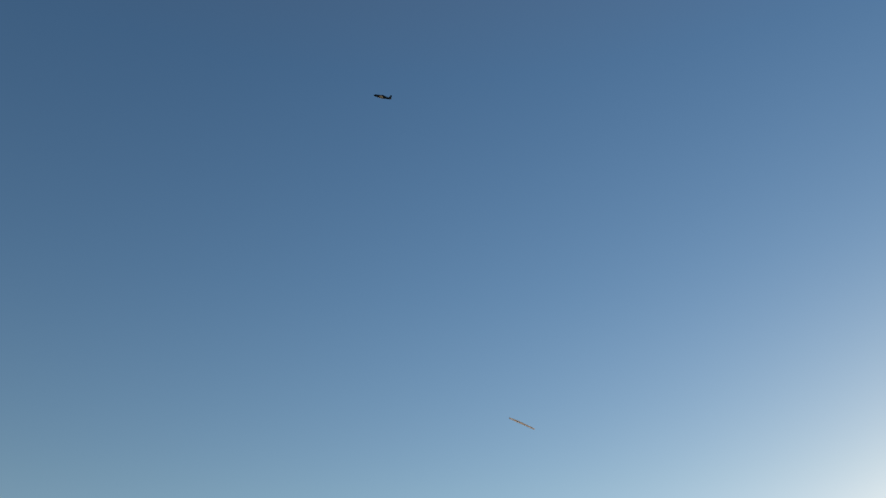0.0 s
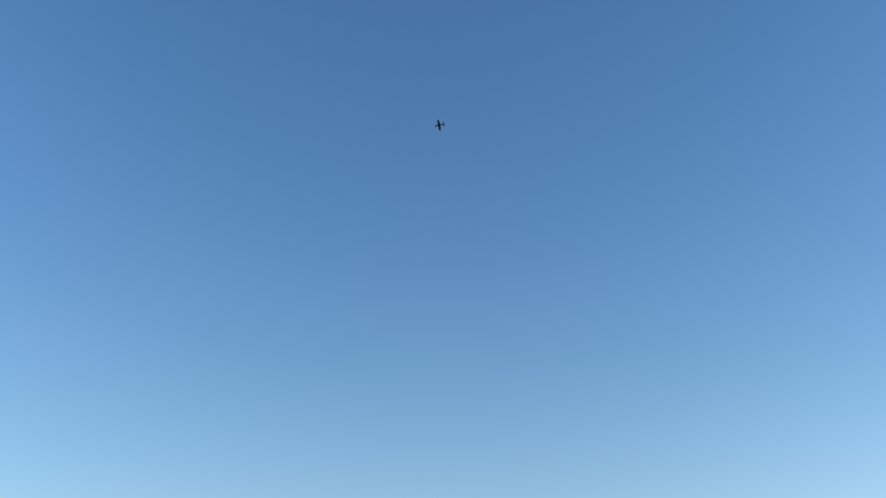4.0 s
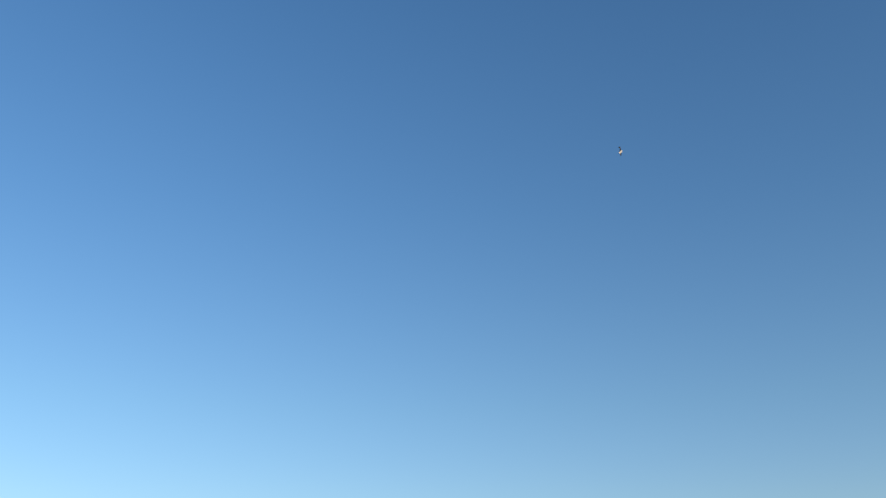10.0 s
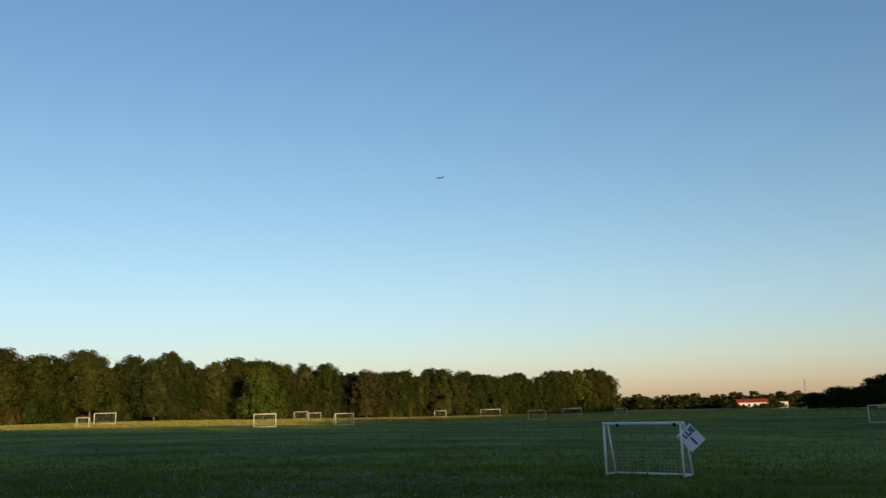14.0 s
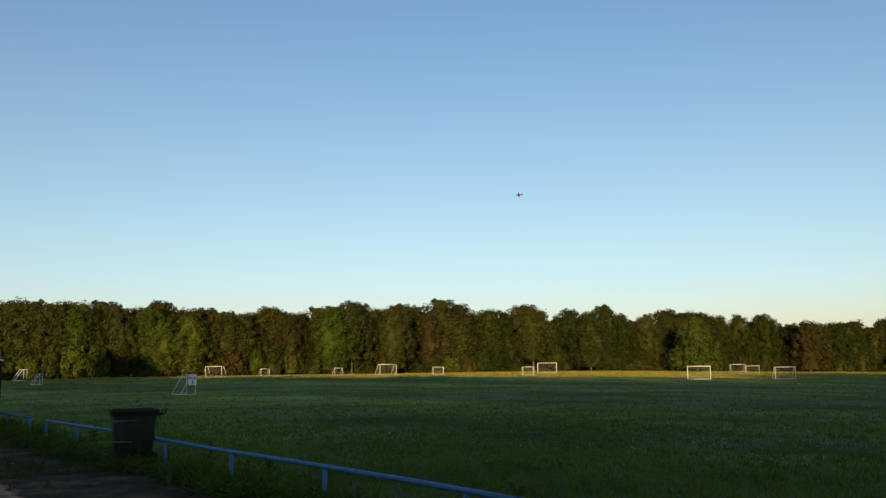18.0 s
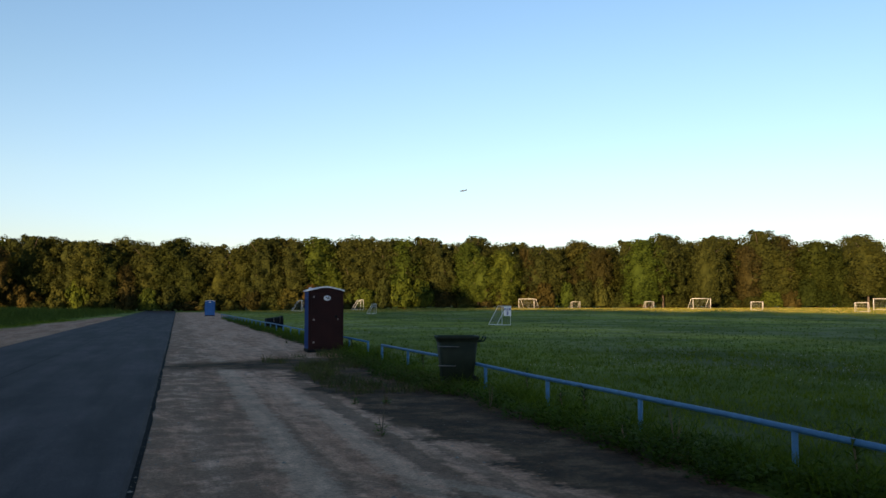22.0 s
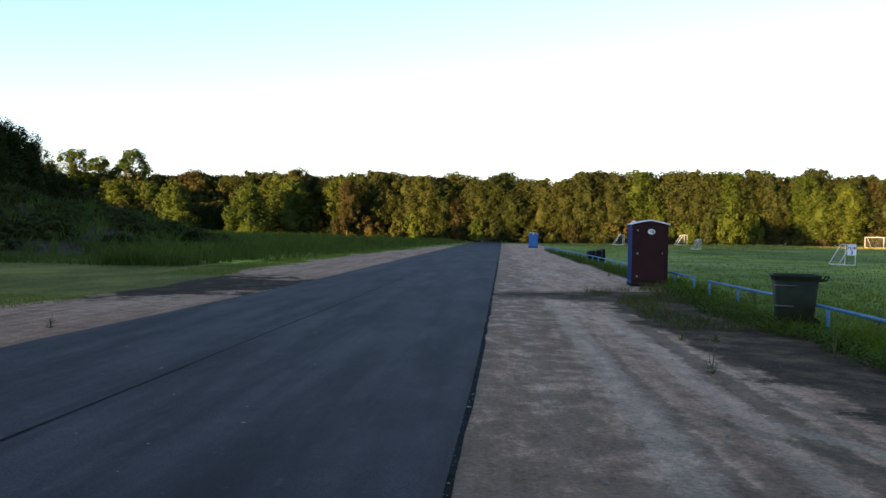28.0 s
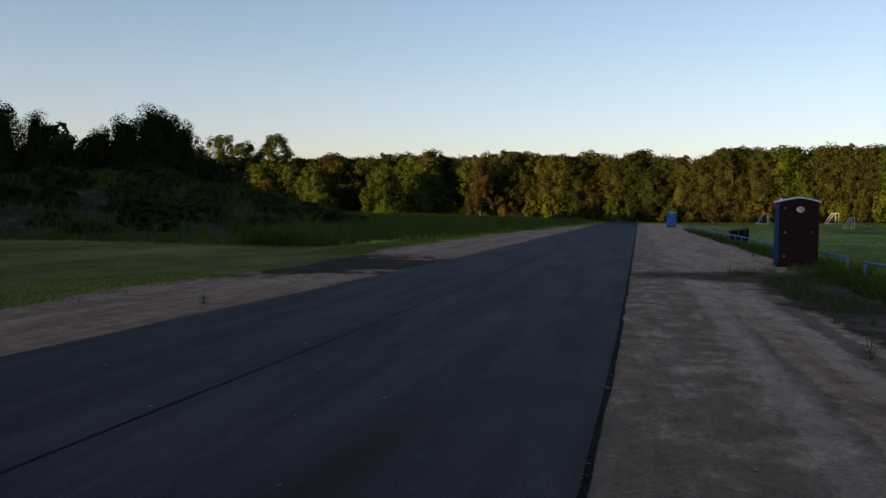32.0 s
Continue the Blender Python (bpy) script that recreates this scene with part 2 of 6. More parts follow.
def asphalt_material():
    m, nt, co, b = start("asphalt", 0.8)
    b.inputs["Specular IOR Level"].default_value = 0.12
    col = ramp(nt, noise_tex(nt, stretch(nt, co, 1.6, 0.12), 1.0, 6, 0.6), [(0.40, (0.0235, 0.0180, 0.0192)), (0.60, (0.0465, 0.0360, 0.0380))])
    grit = ramp(nt, noise_tex(nt, co, 48.0, 8, 0.8), [(0.36, (0.5, 0.5, 0.5)), (0.64, (1.55, 1.55, 1.55))])
    col = mix(nt, "MULTIPLY", 1.0, col, grit)
    spot = ramp(nt, noise_tex(nt, stretch(nt, co, 1.3, 0.8), 5.0, 7, 0.8), [(0.58, (0, 0, 0)), (0.67, (1, 1, 1))])
    worn = ramp(nt, noise_tex(nt, stretch(nt, co, 0.7, 0.3), 1.0, 8, 0.7), [(0.40, (0.72, 0.72, 0.74)), (0.60, (1.25, 1.25, 1.24))])
    col = mix(nt, "MULTIPLY", 1.0, col, worn)
    col = mix(nt, "MIX", mix(nt, "MULTIPLY", 1.0, spot, (0.35, 0.35, 0.35)), col, (0.085, 0.085, 0.09))
    nt.links.new(col, b.inputs["Base Color"])
    bump(nt, b, noise_tex(nt, co, 120.0, 3), 0.5, 0.006)
    return m


def gravel_material(name, seed, east):
    """Pale packed gravel with wheel tracks along the road; damp dark earth gathers at one side."""
    m, nt, co, b = start(name, 0.95)
    b.inputs["Specular IOR Level"].default_value = 0.1
    off = nt.nodes.new("ShaderNodeVectorMath")
    off.inputs[1].default_value = (seed * 13.1, seed * 7.7, 0)
    nt.links.new(co, off.inputs[0])
    v = off.outputs[0]
    warp = nt.nodes.new("ShaderNodeTexNoise")
    warp.inputs["Scale"].default_value, warp.inputs["Detail"].default_value = 0.35, 3
    nt.links.new(v, warp.inputs["Vector"])
    wv = nt.nodes.new("ShaderNodeVectorMath")
    wv.operation = "MULTIPLY_ADD"
    wv.inputs[1].default_value = (0.35, 0.35, 0)
    nt.links.new(warp.outputs["Color"], wv.inputs[0])
    nt.links.new(v, wv.inputs[2])
    w = wv.outputs[0]
    tracks = noise_tex(nt, stretch(nt, v, 1.0, 0.10, 1, -4), 1.3, 5, 0.6)
    pale = ramp(nt, tracks, [(0.36, (0.530, 0.246, 0.158)), (0.50, (0.650, 0.322, 0.214)), (0.64, (0.735, 0.398, 0.278))])
    mott = ramp(nt, noise_tex(nt, stretch(nt, v, 1.0, 0.8), 3.2, 12, 0.76), [(0.38, (0.62, 0.57, 0.54)), (0.47, (0.88, 0.85, 0.83)), (0.54, (1.02, 1.01, 1.0)), (0.64, (1.10, 1.09, 1.08))])
    col = mix(nt, "MULTIPLY", 1.0, pale, mott)
    ruts = ramp(nt, noise_tex(nt, stretch(nt, v, 5.0, 0.35, 1, -6), 1.4, 8, 0.7), [(0.40, (0.66, 0.63, 0.60)), (0.56, (1.1, 1.1, 1.1))])
    col = mix(nt, "MULTIPLY", 0.5, col, ruts)
    earth = ramp(nt, noise_tex(nt, w, 1.4, 8, 0.72), [(0.40, (0.050, 0.024, 0.013)), (0.50, (0.090, 0.044, 0.024)), (0.62, (0.19, 0.100, 0.058))])
    sep = nt.nodes.new("ShaderNodeSeparateXYZ")
    nt.links.new(co, sep.inputs[0])
    rag = maths(nt, "MULTIPLY_ADD", noise_tex(nt, w, 0.8, 8, 0.7), 3.4)
    rag.node.inputs[2].default_value = -1.7
    fray = noise_tex(nt, v, 3.5, 8, 0.75)

    def bend(c0, c1, c2):
        """Distance in x from a line that bends along the road."""
        f = maths(nt, "ADD", maths(nt, "MULTIPLY", maths(nt, "ADD", maths(nt, "MULTIPLY", sep.outputs["Y"], c2), c1), sep.outputs["Y"]), c0)
        return maths(nt, "SUBTRACT", sep.outputs["X"], f)

    def rut(c0, c1, c2, half, far):
        d = maths(nt, "ADD", maths(nt, "ABSOLUTE", bend(c0, c1, c2), 0), maths(nt, "MULTIPLY", maths(nt, "SUBTRACT", fray, 0.5), 0.6))
        band = maths(nt, "SUBTRACT", 1.0, map_range(nt, d, half * 0.75, half * 1.15))
        return maths(nt, "MULTIPLY", band, maths(nt, "SUBTRACT", 1.0, map_range(nt, sep.outputs["Y"], far * 0.75, far)))
    if east:
        # dark ragged wash of soil, thick beside the road, thin elsewhere
        wash = noise_tex(nt, stretch(nt, w, 1.0, 0.6), 2.2, 14, 0.66)
        beside = maths(nt, "SUBTRACT", 1.0, map_range(nt, sep.outputs["X"], 0.7, 1.7))
        near_by = maths(nt, "SUBTRACT", 1.0, map_range(nt, sep.outputs["Y"], 4.5, 8.5))
        lift = maths(nt, "ADD", maths(nt, "MULTIPLY", beside, 0.10), maths(nt, "MULTIPLY", near_by, 0.085))
        soil = maths(nt, "MULTIPLY", map_range(nt, maths(nt, "ADD", wash, lift), 0.48, 0.66), 0.72)
        col = mix(nt, "MIX", soil, col, (0.205, 0.110, 0.070))
        # wheel tracks: straight on, one pair swinging out towards the rail close by
        for half, c0, c1, c2, far, k in ((0.16, 2.55, 0.0, 0.0, 21, 0.72), (0.12, 1.62, -0.012, 0.0, 15, 0.5), (0.10, 5.88, -0.515, 0.0, 9.2, 0.75), (0.10, 6.75, -0.53, 0.0, 8.6, 0.5), (0.08, 2.95, 0.0, 0.0, 15, 0.5)):
            col = mix(nt, "MIX", maths(nt, "MULTIPLY", rut(c0, c1, c2, half, far), k), col, (0.170, 0.092, 0.058))
        for half, c0, c1, c2, far, k in ((0.20, 1.30, 0.0, 0.0, 30, 0.35), (0.15, 2.18, 0.0, 0.0, 18, 0.3), (0.14, 6.35, -0.52, 0.0, 8.8, 0.45)):
            col = mix(nt, "MIX", maths(nt, "MULTIPLY", rut(c0, c1, c2, half, far), k), col, (0.66, 0.43, 0.305))
        side = maths(nt, "ADD", bend(4.30, -0.158, 0.0034), maths(nt, "MULTIPLY", rag, 0.75))
        m1 = maths(nt, "MULTIPLY", map_range(nt, side, -0.10, 0.16), maths(nt, "SUBTRACT", 1.0, map_range(nt, maths(nt, "ADD", sep.outputs["Y"], rag), 24.6, 26.4)))
        dy = maths(nt, "ABSOLUTE", maths(nt, "SUBTRACT", sep.outputs["Y"], 23.0), 0)
        near = maths(nt, "ADD", maths(nt, "SUBTRACT", dy, maths(nt, "MULTIPLY", sep.outputs["X"], 0.3)), rag)
        m2 = map_range(nt, maths(nt, "MULTIPLY", near, -1.0), -1.8, -0.2)
        mask = maths(nt, "MAXIMUM", m1, m2)
    else:
        # a muddy hollow that widens away from the road
        dy = maths(nt, "ABSOLUTE", maths(nt, "SUBTRACT", sep.outputs["Y"], 24.4), 0)
        wedge = maths(nt, "ADD", dy, maths(nt, "MULTIPLY", maths(nt, "ADD", sep.outputs["X"], 6.0), 0.9))
        mask = map_range(nt, maths(nt, "MULTIPLY", maths(nt, "ADD", wedge, maths(nt, "MULTIPLY", rag, 5.5)), -1.0), -3.6, -2.0)
    if not east:
        col = mix(nt, "MULTIPLY", 1.0, col, (0.80, 0.76, 0.74))
    col = mix(nt, "MIX", mask, col, earth if east else mix(nt, "MULTIPLY", 1.0, earth, (0.5, 0.48, 0.46)))
    grit = ramp(nt, noise_tex(nt, v, 24.0, 8, 0.85), [(0.36, (0.58, 0.58, 0.58)), (0.64, (1.36, 1.32, 1.31))])
    col = mix(nt, "MULTIPLY", 1.0, col, grit)
    nt.links.new(col, b.inputs["Base Color"])
    bump(nt, b, noise_tex(nt, v, 22.0, 8, 0.78), 0.9, 0.04)
    return m


def earth_material():
    m, nt, co, b = start("damp earth", 0.95)
    b.inputs["Specular IOR Level"].default_value = 0.08
    col = ramp(nt, noise_tex(nt, co, 0.9, 7, 0.7), [(0.35, (0.048, 0.031, 0.021)), (0.55, (0.092, 0.062, 0.043)), (0.72, (0.17, 0.125, 0.092))])
    grit = ramp(nt, noise_tex(nt, co, 30.0, 6, 0.75), [(0.32, (0.5, 0.5, 0.5)), (0.7, (1.35, 1.33, 1.3))])
    nt.links.new(mix(nt, "MULTIPLY", 1.0, col, grit), b.inputs["Base Color"])
    bump(nt, b, noise_tex(nt, co, 18.0, 7, 0.75), 1.0, 0.05)
    return m


def leaf_material(name, dark, light, translucent=0.25):
    m = bpy.data.materials.new(name)
    m.use_nodes = True
    nt = m.node_tree
    n, l = nt.nodes, nt.links
    b = n["Principled BSDF"]
    b.inputs["Roughness"].default_value = 0.75
    b.inputs["Specular IOR Level"].default_value = 0.05
    geo = n.new("ShaderNodeNewGeometry")
    oi = n.new("ShaderNodeObjectInfo")
    leaf = ramp(nt, geo.outputs["Random Per Island"], [(0.0, dark), (1.0, light)])
    tree = ramp(nt, oi.outputs["Random"], [(0.0, (0.72, 0.80, 0.62)), (0.35, (1.0, 1.0, 0.9)), (0.7, (1.12, 1.05, 0.8)), (0.92, (1.25, 1.16, 0.9)), (1.0, (1.4, 1.06, 0.85))])
    co = n.new("ShaderNodeTexCoord")
    clump = ramp(nt, noise_tex(nt, co.outputs["Object"], 0.45, 3), [(0.36, (0.72, 0.75, 0.7)), (0.64, (1.2, 1.18, 1.1))])
    col = mix(nt, "MULTIPLY", 1.0, mix(nt, "MULTIPLY", 1.0, leaf, clump), tree)
    l.new(col, b.inputs["Base Color"])
    tr = n.new("ShaderNodeBsdfTranslucent")
    l.new(col, tr.inputs["Color"])
    mx = n.new("ShaderNodeMixShader")
    mx.inputs[0].default_value = translucent
    l.new(b.outputs[0], mx.inputs[1])
    l.new(tr.outputs[0], mx.inputs[2])
    l.new(mx.outputs[0], n["Material Output"].inputs["Surface"])
    return m


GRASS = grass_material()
ASPHALT = asphalt_material()
GRAVEL = gravel_material("packed gravel", 1, True)
GRAVEL_WEST = gravel_material("washed gravel", 4, False)
LAWN = lawn_material()
EARTH = earth_material()
LEAF = leaf_material("broad leaves", (0.0255, 0.0335, 0.0120), (0.040, 0.0490, 0.0165), 0.16)
LEAF_RUST = leaf_material("olive-brown leaves", (0.031, 0.028, 0.012), (0.043, 0.037, 0.015), 0.12)
# on the road-end trees this paler leaf colour carries the sunlight
LEAF_PALE_SUNLIT = leaf_material("pale and sunlit leaves", (0.034, 0.055, 0.013), (0.049, 0.074, 0.018), 0.16)
# around the mound this dark leaf colour also carries the shade
LEAF_DARK_SHADED = leaf_material("dark and shaded leaves", (0.014, 0.023, 0.007), (0.027, 0.039, 0.011), 0.12)
BLADE = leaf_material("grass blades", (0.056, 0.098, 0.012), (0.108, 0.156, 0.021), 0.3)
BLADE_TALL = leaf_material("tall grass", (0.036, 0.070, 0.019), (0.072, 0.114, 0.032), 0.3)
# bright straw tone that paints the sunlit strip at the field's far edge
BLADE_SUNLIT = leaf_material("sunlit grass stems", (0.27, 0.225, 0.075), (0.48, 0.39, 0.15), 0.2)
WEED = leaf_material("weed leaves", (0.032, 0.072, 0.010), (0.074, 0.130, 0.018), 0.25)
STALK = mat("dry stalks", (0.16, 0.10, 0.06), 0.9, 0, 0.3, 20)
CLOVER = mat("clover heads", (0.48, 0.46, 0.36), 0.8, 0, 0.15, 30)
BARK = mat("bark", (0.10, 0.078, 0.058), 0.95, 0, 0.35, 3, 0.8, 12)
PVC = mat("white pipe", (0.78, 0.77, 0.73), 0.45, 0, 0.06, 6, 0.05, 40)
NET = mat("white net", (0.24, 0.25, 0.24), 0.8, 0, 0.1, 20)
NET_BRIGHT = mat("clean white net", (0.34, 0.36, 0.31), 0.8, 0, 0.12, 20)
NET_DARK = mat("weathered net", (0.16, 0.18, 0.18), 0.8, 0, 0.15, 20)
RAIL_BLUE = mat("blue rail paint", (0.004, 0.165, 0.285), 0.6, 0, 0.18, 7, 0.15, 30, 0.2)
MAROON = mat("maroon plastic", (0.034, 0.007, 0.006), 0.7, 0, 0.2, 2.5, 0.2, 25, 0.2)
POTTY_BLUE = mat("blue plastic", (0.001, 0.13, 0.33), 0.8, 0, 0.12, 2.5, 0.15, 25, 0.05)
POTTY_NAVY = mat("navy plastic", (0.002, 0.060, 0.19), 0.75, 0, 0.15, 2.5, 0.15, 25, 0.08)
WHITE_PL = mat("white plastic", (0.72, 0.73, 0.76), 0.5, 0, 0.1, 3)
HINGE = mat("dull grey plastic", (0.22, 0.20, 0.20), 0.6, 0, 0.2, 8)
BIN_GREEN = mat("dark green plastic", (0.018, 0.026, 0.016), 0.7, 0, 0.25, 5, 0.2, 40, 0.15)
BLACK = mat("black plastic", (0.010, 0.010, 0.011), 0.75, 0, 0.2, 8, 0, 60, 0.1)
STEEL = mat("dull steel", (0.20, 0.20, 0.20), 0.55, 1.0, 0.15, 10)
SIGN_WHITE = mat("white sign board", (0.70, 0.72, 0.75), 0.5, 0, 0.08, 4)
SIGN_BLUE = mat("blue lettering", (0.02, 0.045, 0.22), 0.6, 0, 0.1, 8)
ROOF_RED = mat("red roof", (0.20, 0.026, 0.022), 0.6, 0, 0.15, 0.6)
WALL_PALE = mat("pale wall", (0.62, 0.57, 0.50), 0.8, 0, 0.08, 0.8)
GLASS_DARK = mat("dark pane", (0.02, 0.022, 0.026), 0.15, 0, 0.1, 2)
CAMO_WING = mat("grey and brown paint", (0.085, 0.082, 0.080), 0.6, 0, 0.6, 4.0, 0, 60, 0.15)
CAMO = mat("olive and brown paint", (0.052, 0.048, 0.044), 0.7, 0, 0.6, 4.0, 0, 60, 0.1)
BELLY = mat("pale grey underside", (0.40, 0.42, 0.44), 0.7, 0, 0.15, 5, 0, 60, 0.1)
SPINNER = mat("spinner paint", (0.06, 0.03, 0.025), 0.4, 0, 0.1, 8)
TRAIL = mat("ice cloud", (0.95, 0.95, 0.95), 1.0, 0, 0.05, 0.01)
trail_nodes = TRAIL.node_tree.nodes
thin_ice = trail_nodes.new("ShaderNodeBsdfTranslucent")
thin_ice.inputs["Color"].default_value = (0.55, 0.56, 0.58, 1)
TRAIL.node_tree.links.new(thin_ice.outputs[0], trail_nodes["Material Output"].inputs["Surface"])


# ------------------------------------------------------------ ground, road, shoulders
def surface(name, x0, x1, y0, y1, nx, ny, lift, material, left=None, right=None, thick=0.0):
    """A sheet on the ground between two uneven edges."""
    vs, fs = [], []
    for j in range(ny + 1):
        y = y0 + (y1 - y0) * (j / ny) ** 1.7
        a = x0 if left is None else left(y)
        b = x1 if right is None else right(y)
        for i in range(nx + 1):
            x = a + (b - a) * i / nx
            vs.append((x, y, gz(x, y) + lift))
    w = nx + 1
    for j in range(ny):
        for i in range(nx):
            k = j * w + i
            fs.append((k, k + 1, k + w + 1, k + w))
    if thick:
        n0 = len(vs)
        rim = [j * w + nx for j in range(ny + 1)], [j * w for j in range(ny, -1, -1)]
        for edge in rim:
            base = len(vs)
            out = 0.05 if edge is rim[0] else -0.05
            for k in edge:
                x, y, z = vs[k]
                vs.append((x + out, y, z - thick))
            for i in range(len(edge) - 1):
                fs.append((edge[i], base + i, base + i + 1, edge[i + 1]))
    me = bpy.data.meshes.new(name)
    me.from_pydata(vs, [], fs)
    ob = part_mesh(name, me, material)
    return ob


def ground():
    rs = [0] + [1.5 * 1.17 ** k for k in range(50)]
    n = 96
    vs, fs = [(0, 0, gz(0, 0))], []
    for r in rs[1:]:
        for k in range(n):
            x, y = r * math.cos(k * math.tau / n), r * math.sin(k * math.tau / n)
            vs.append((x, y, gz(x, y)))
    for k in range(n):
        fs.append((0, 1 + k, 1 + (k + 1) % n))
    for j in range(len(rs) - 2):
        for k in range(n):
            a, b = 1 + j * n + k, 1 + j * n + (k + 1) % n
            fs.append((a, a + n, b + n, b))
    me = bpy.data.meshes.new("ground")
    me.from_pydata(vs, [], fs)
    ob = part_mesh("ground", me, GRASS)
    tagged(ob, "wide mown sports field of green grass and clover", "ground", kind="structure")


def wob(y, a, s, seed):
    return a * noise.noise((y * s, seed, 0.3)) + a * 0.5 * noise.noise((y * s * 3.1, seed, 5.3))


def road_r(y):
    return -0.43 + 0.18 * (1 - math.exp(-max(0.0, y - 3.5) / 4.5)) + 0.0055 * max(0.0, y - 15) + wob(y, 0.02, 0.5, 1.0)


def road_l(y):
    return -6.47 + 0.0285 * min(max(y, 0.0), 25.0) + 0.004 * max(0.0, y - 25) + wob(y, 0.05, 0.5, 2.0)


def east_edge(y):
    return 4.05 + 0.016 * max(0.0, y - 10) + wob(y, 0.4, 0.25, 3.0) - (0.5 if y < 8 else 0)


def west_edge(y):
    if y < 25:
        x = -9.6 + 0.012 * y
    elif y < 90:
        x = -9.3 + (y - 25) / 65 - 1.4 * math.sin(math.pi * min(1, (y - 25) / 65))
    else:
        x = -8.3 + (y - 90) * 0.05
    return min(road_l(y) - 0.1, x + wob(y, 0.7, 0.3, 4.0) + wob(y, 0.25, 1.7, 6.0))


ground()
tagged(surface("gravel_verge_east", 0, 0, -40, 160, 14, 120, 0.008, GRAVEL, lambda y: road_r(y) - 0.3, lambda y: east_edge(y) + 1.2),
       "pale packed gravel verge with wheel tracks beside the road", "verge", kind="structure")
tagged(surface("gravel_verge_west", 0, 0, -40, 110, 10, 100, 0.009, GRAVEL_WEST, west_edge, lambda y: road_l(y) + 0.3),
       "washed pale gravel along the road", "verge", kind="structure")
tagged(surface("road", 0, 0, -60, 185, 10, 120, 0.055, ASPHALT, road_l, road_r, 0.05),
       "dark asphalt road with a long seam", "road", kind="structure")
tagged(surface("lawn_west", 0, 0, -40, 40, 24, 40, 0.005, LAWN, lambda y: -75.0, lambda y: west_edge(y) + 0.3),
       "dry yellow-green mown lawn west of the road", "lawn", kind="structure")
# dark strip painted for the shade under the road's raised edge
tagged(surface("road_edge_shade", 0, 0, -20, 150, 3, 240, 0.013, mat("road edge shade", (0.012, 0.0105, 0.010), 0.95, 0, 0.6, 9, 0.8, 40, 0.05), lambda y: road_r(y) - 0.05, lambda y: road_r(y) + 0.10 + wob(y, 0.03, 2.6, 13.0)),
       "dark strip along the road's edge that stands in for its shade", "verge", kind="structure")
seam = surface("road_seam", 0, 0, -20, 150, 1, 90, 0.059, mat("tar seam", (0.012, 0.012, 0.013), 0.9, 0, 0.5, 3, 0, 60, 0.05), lambda y: -3.622 + 0.02 * min(max(y, 0), 60) ** 0.9 + wob(y, 0.015, 1.2, 7.0), lambda y: -3.59 + 0.02 * min(max(y, 0), 60) ** 0.9 + wob(y, 0.02, 1.2, 8.0))
seam.parent = bpy.data.objects["road"]


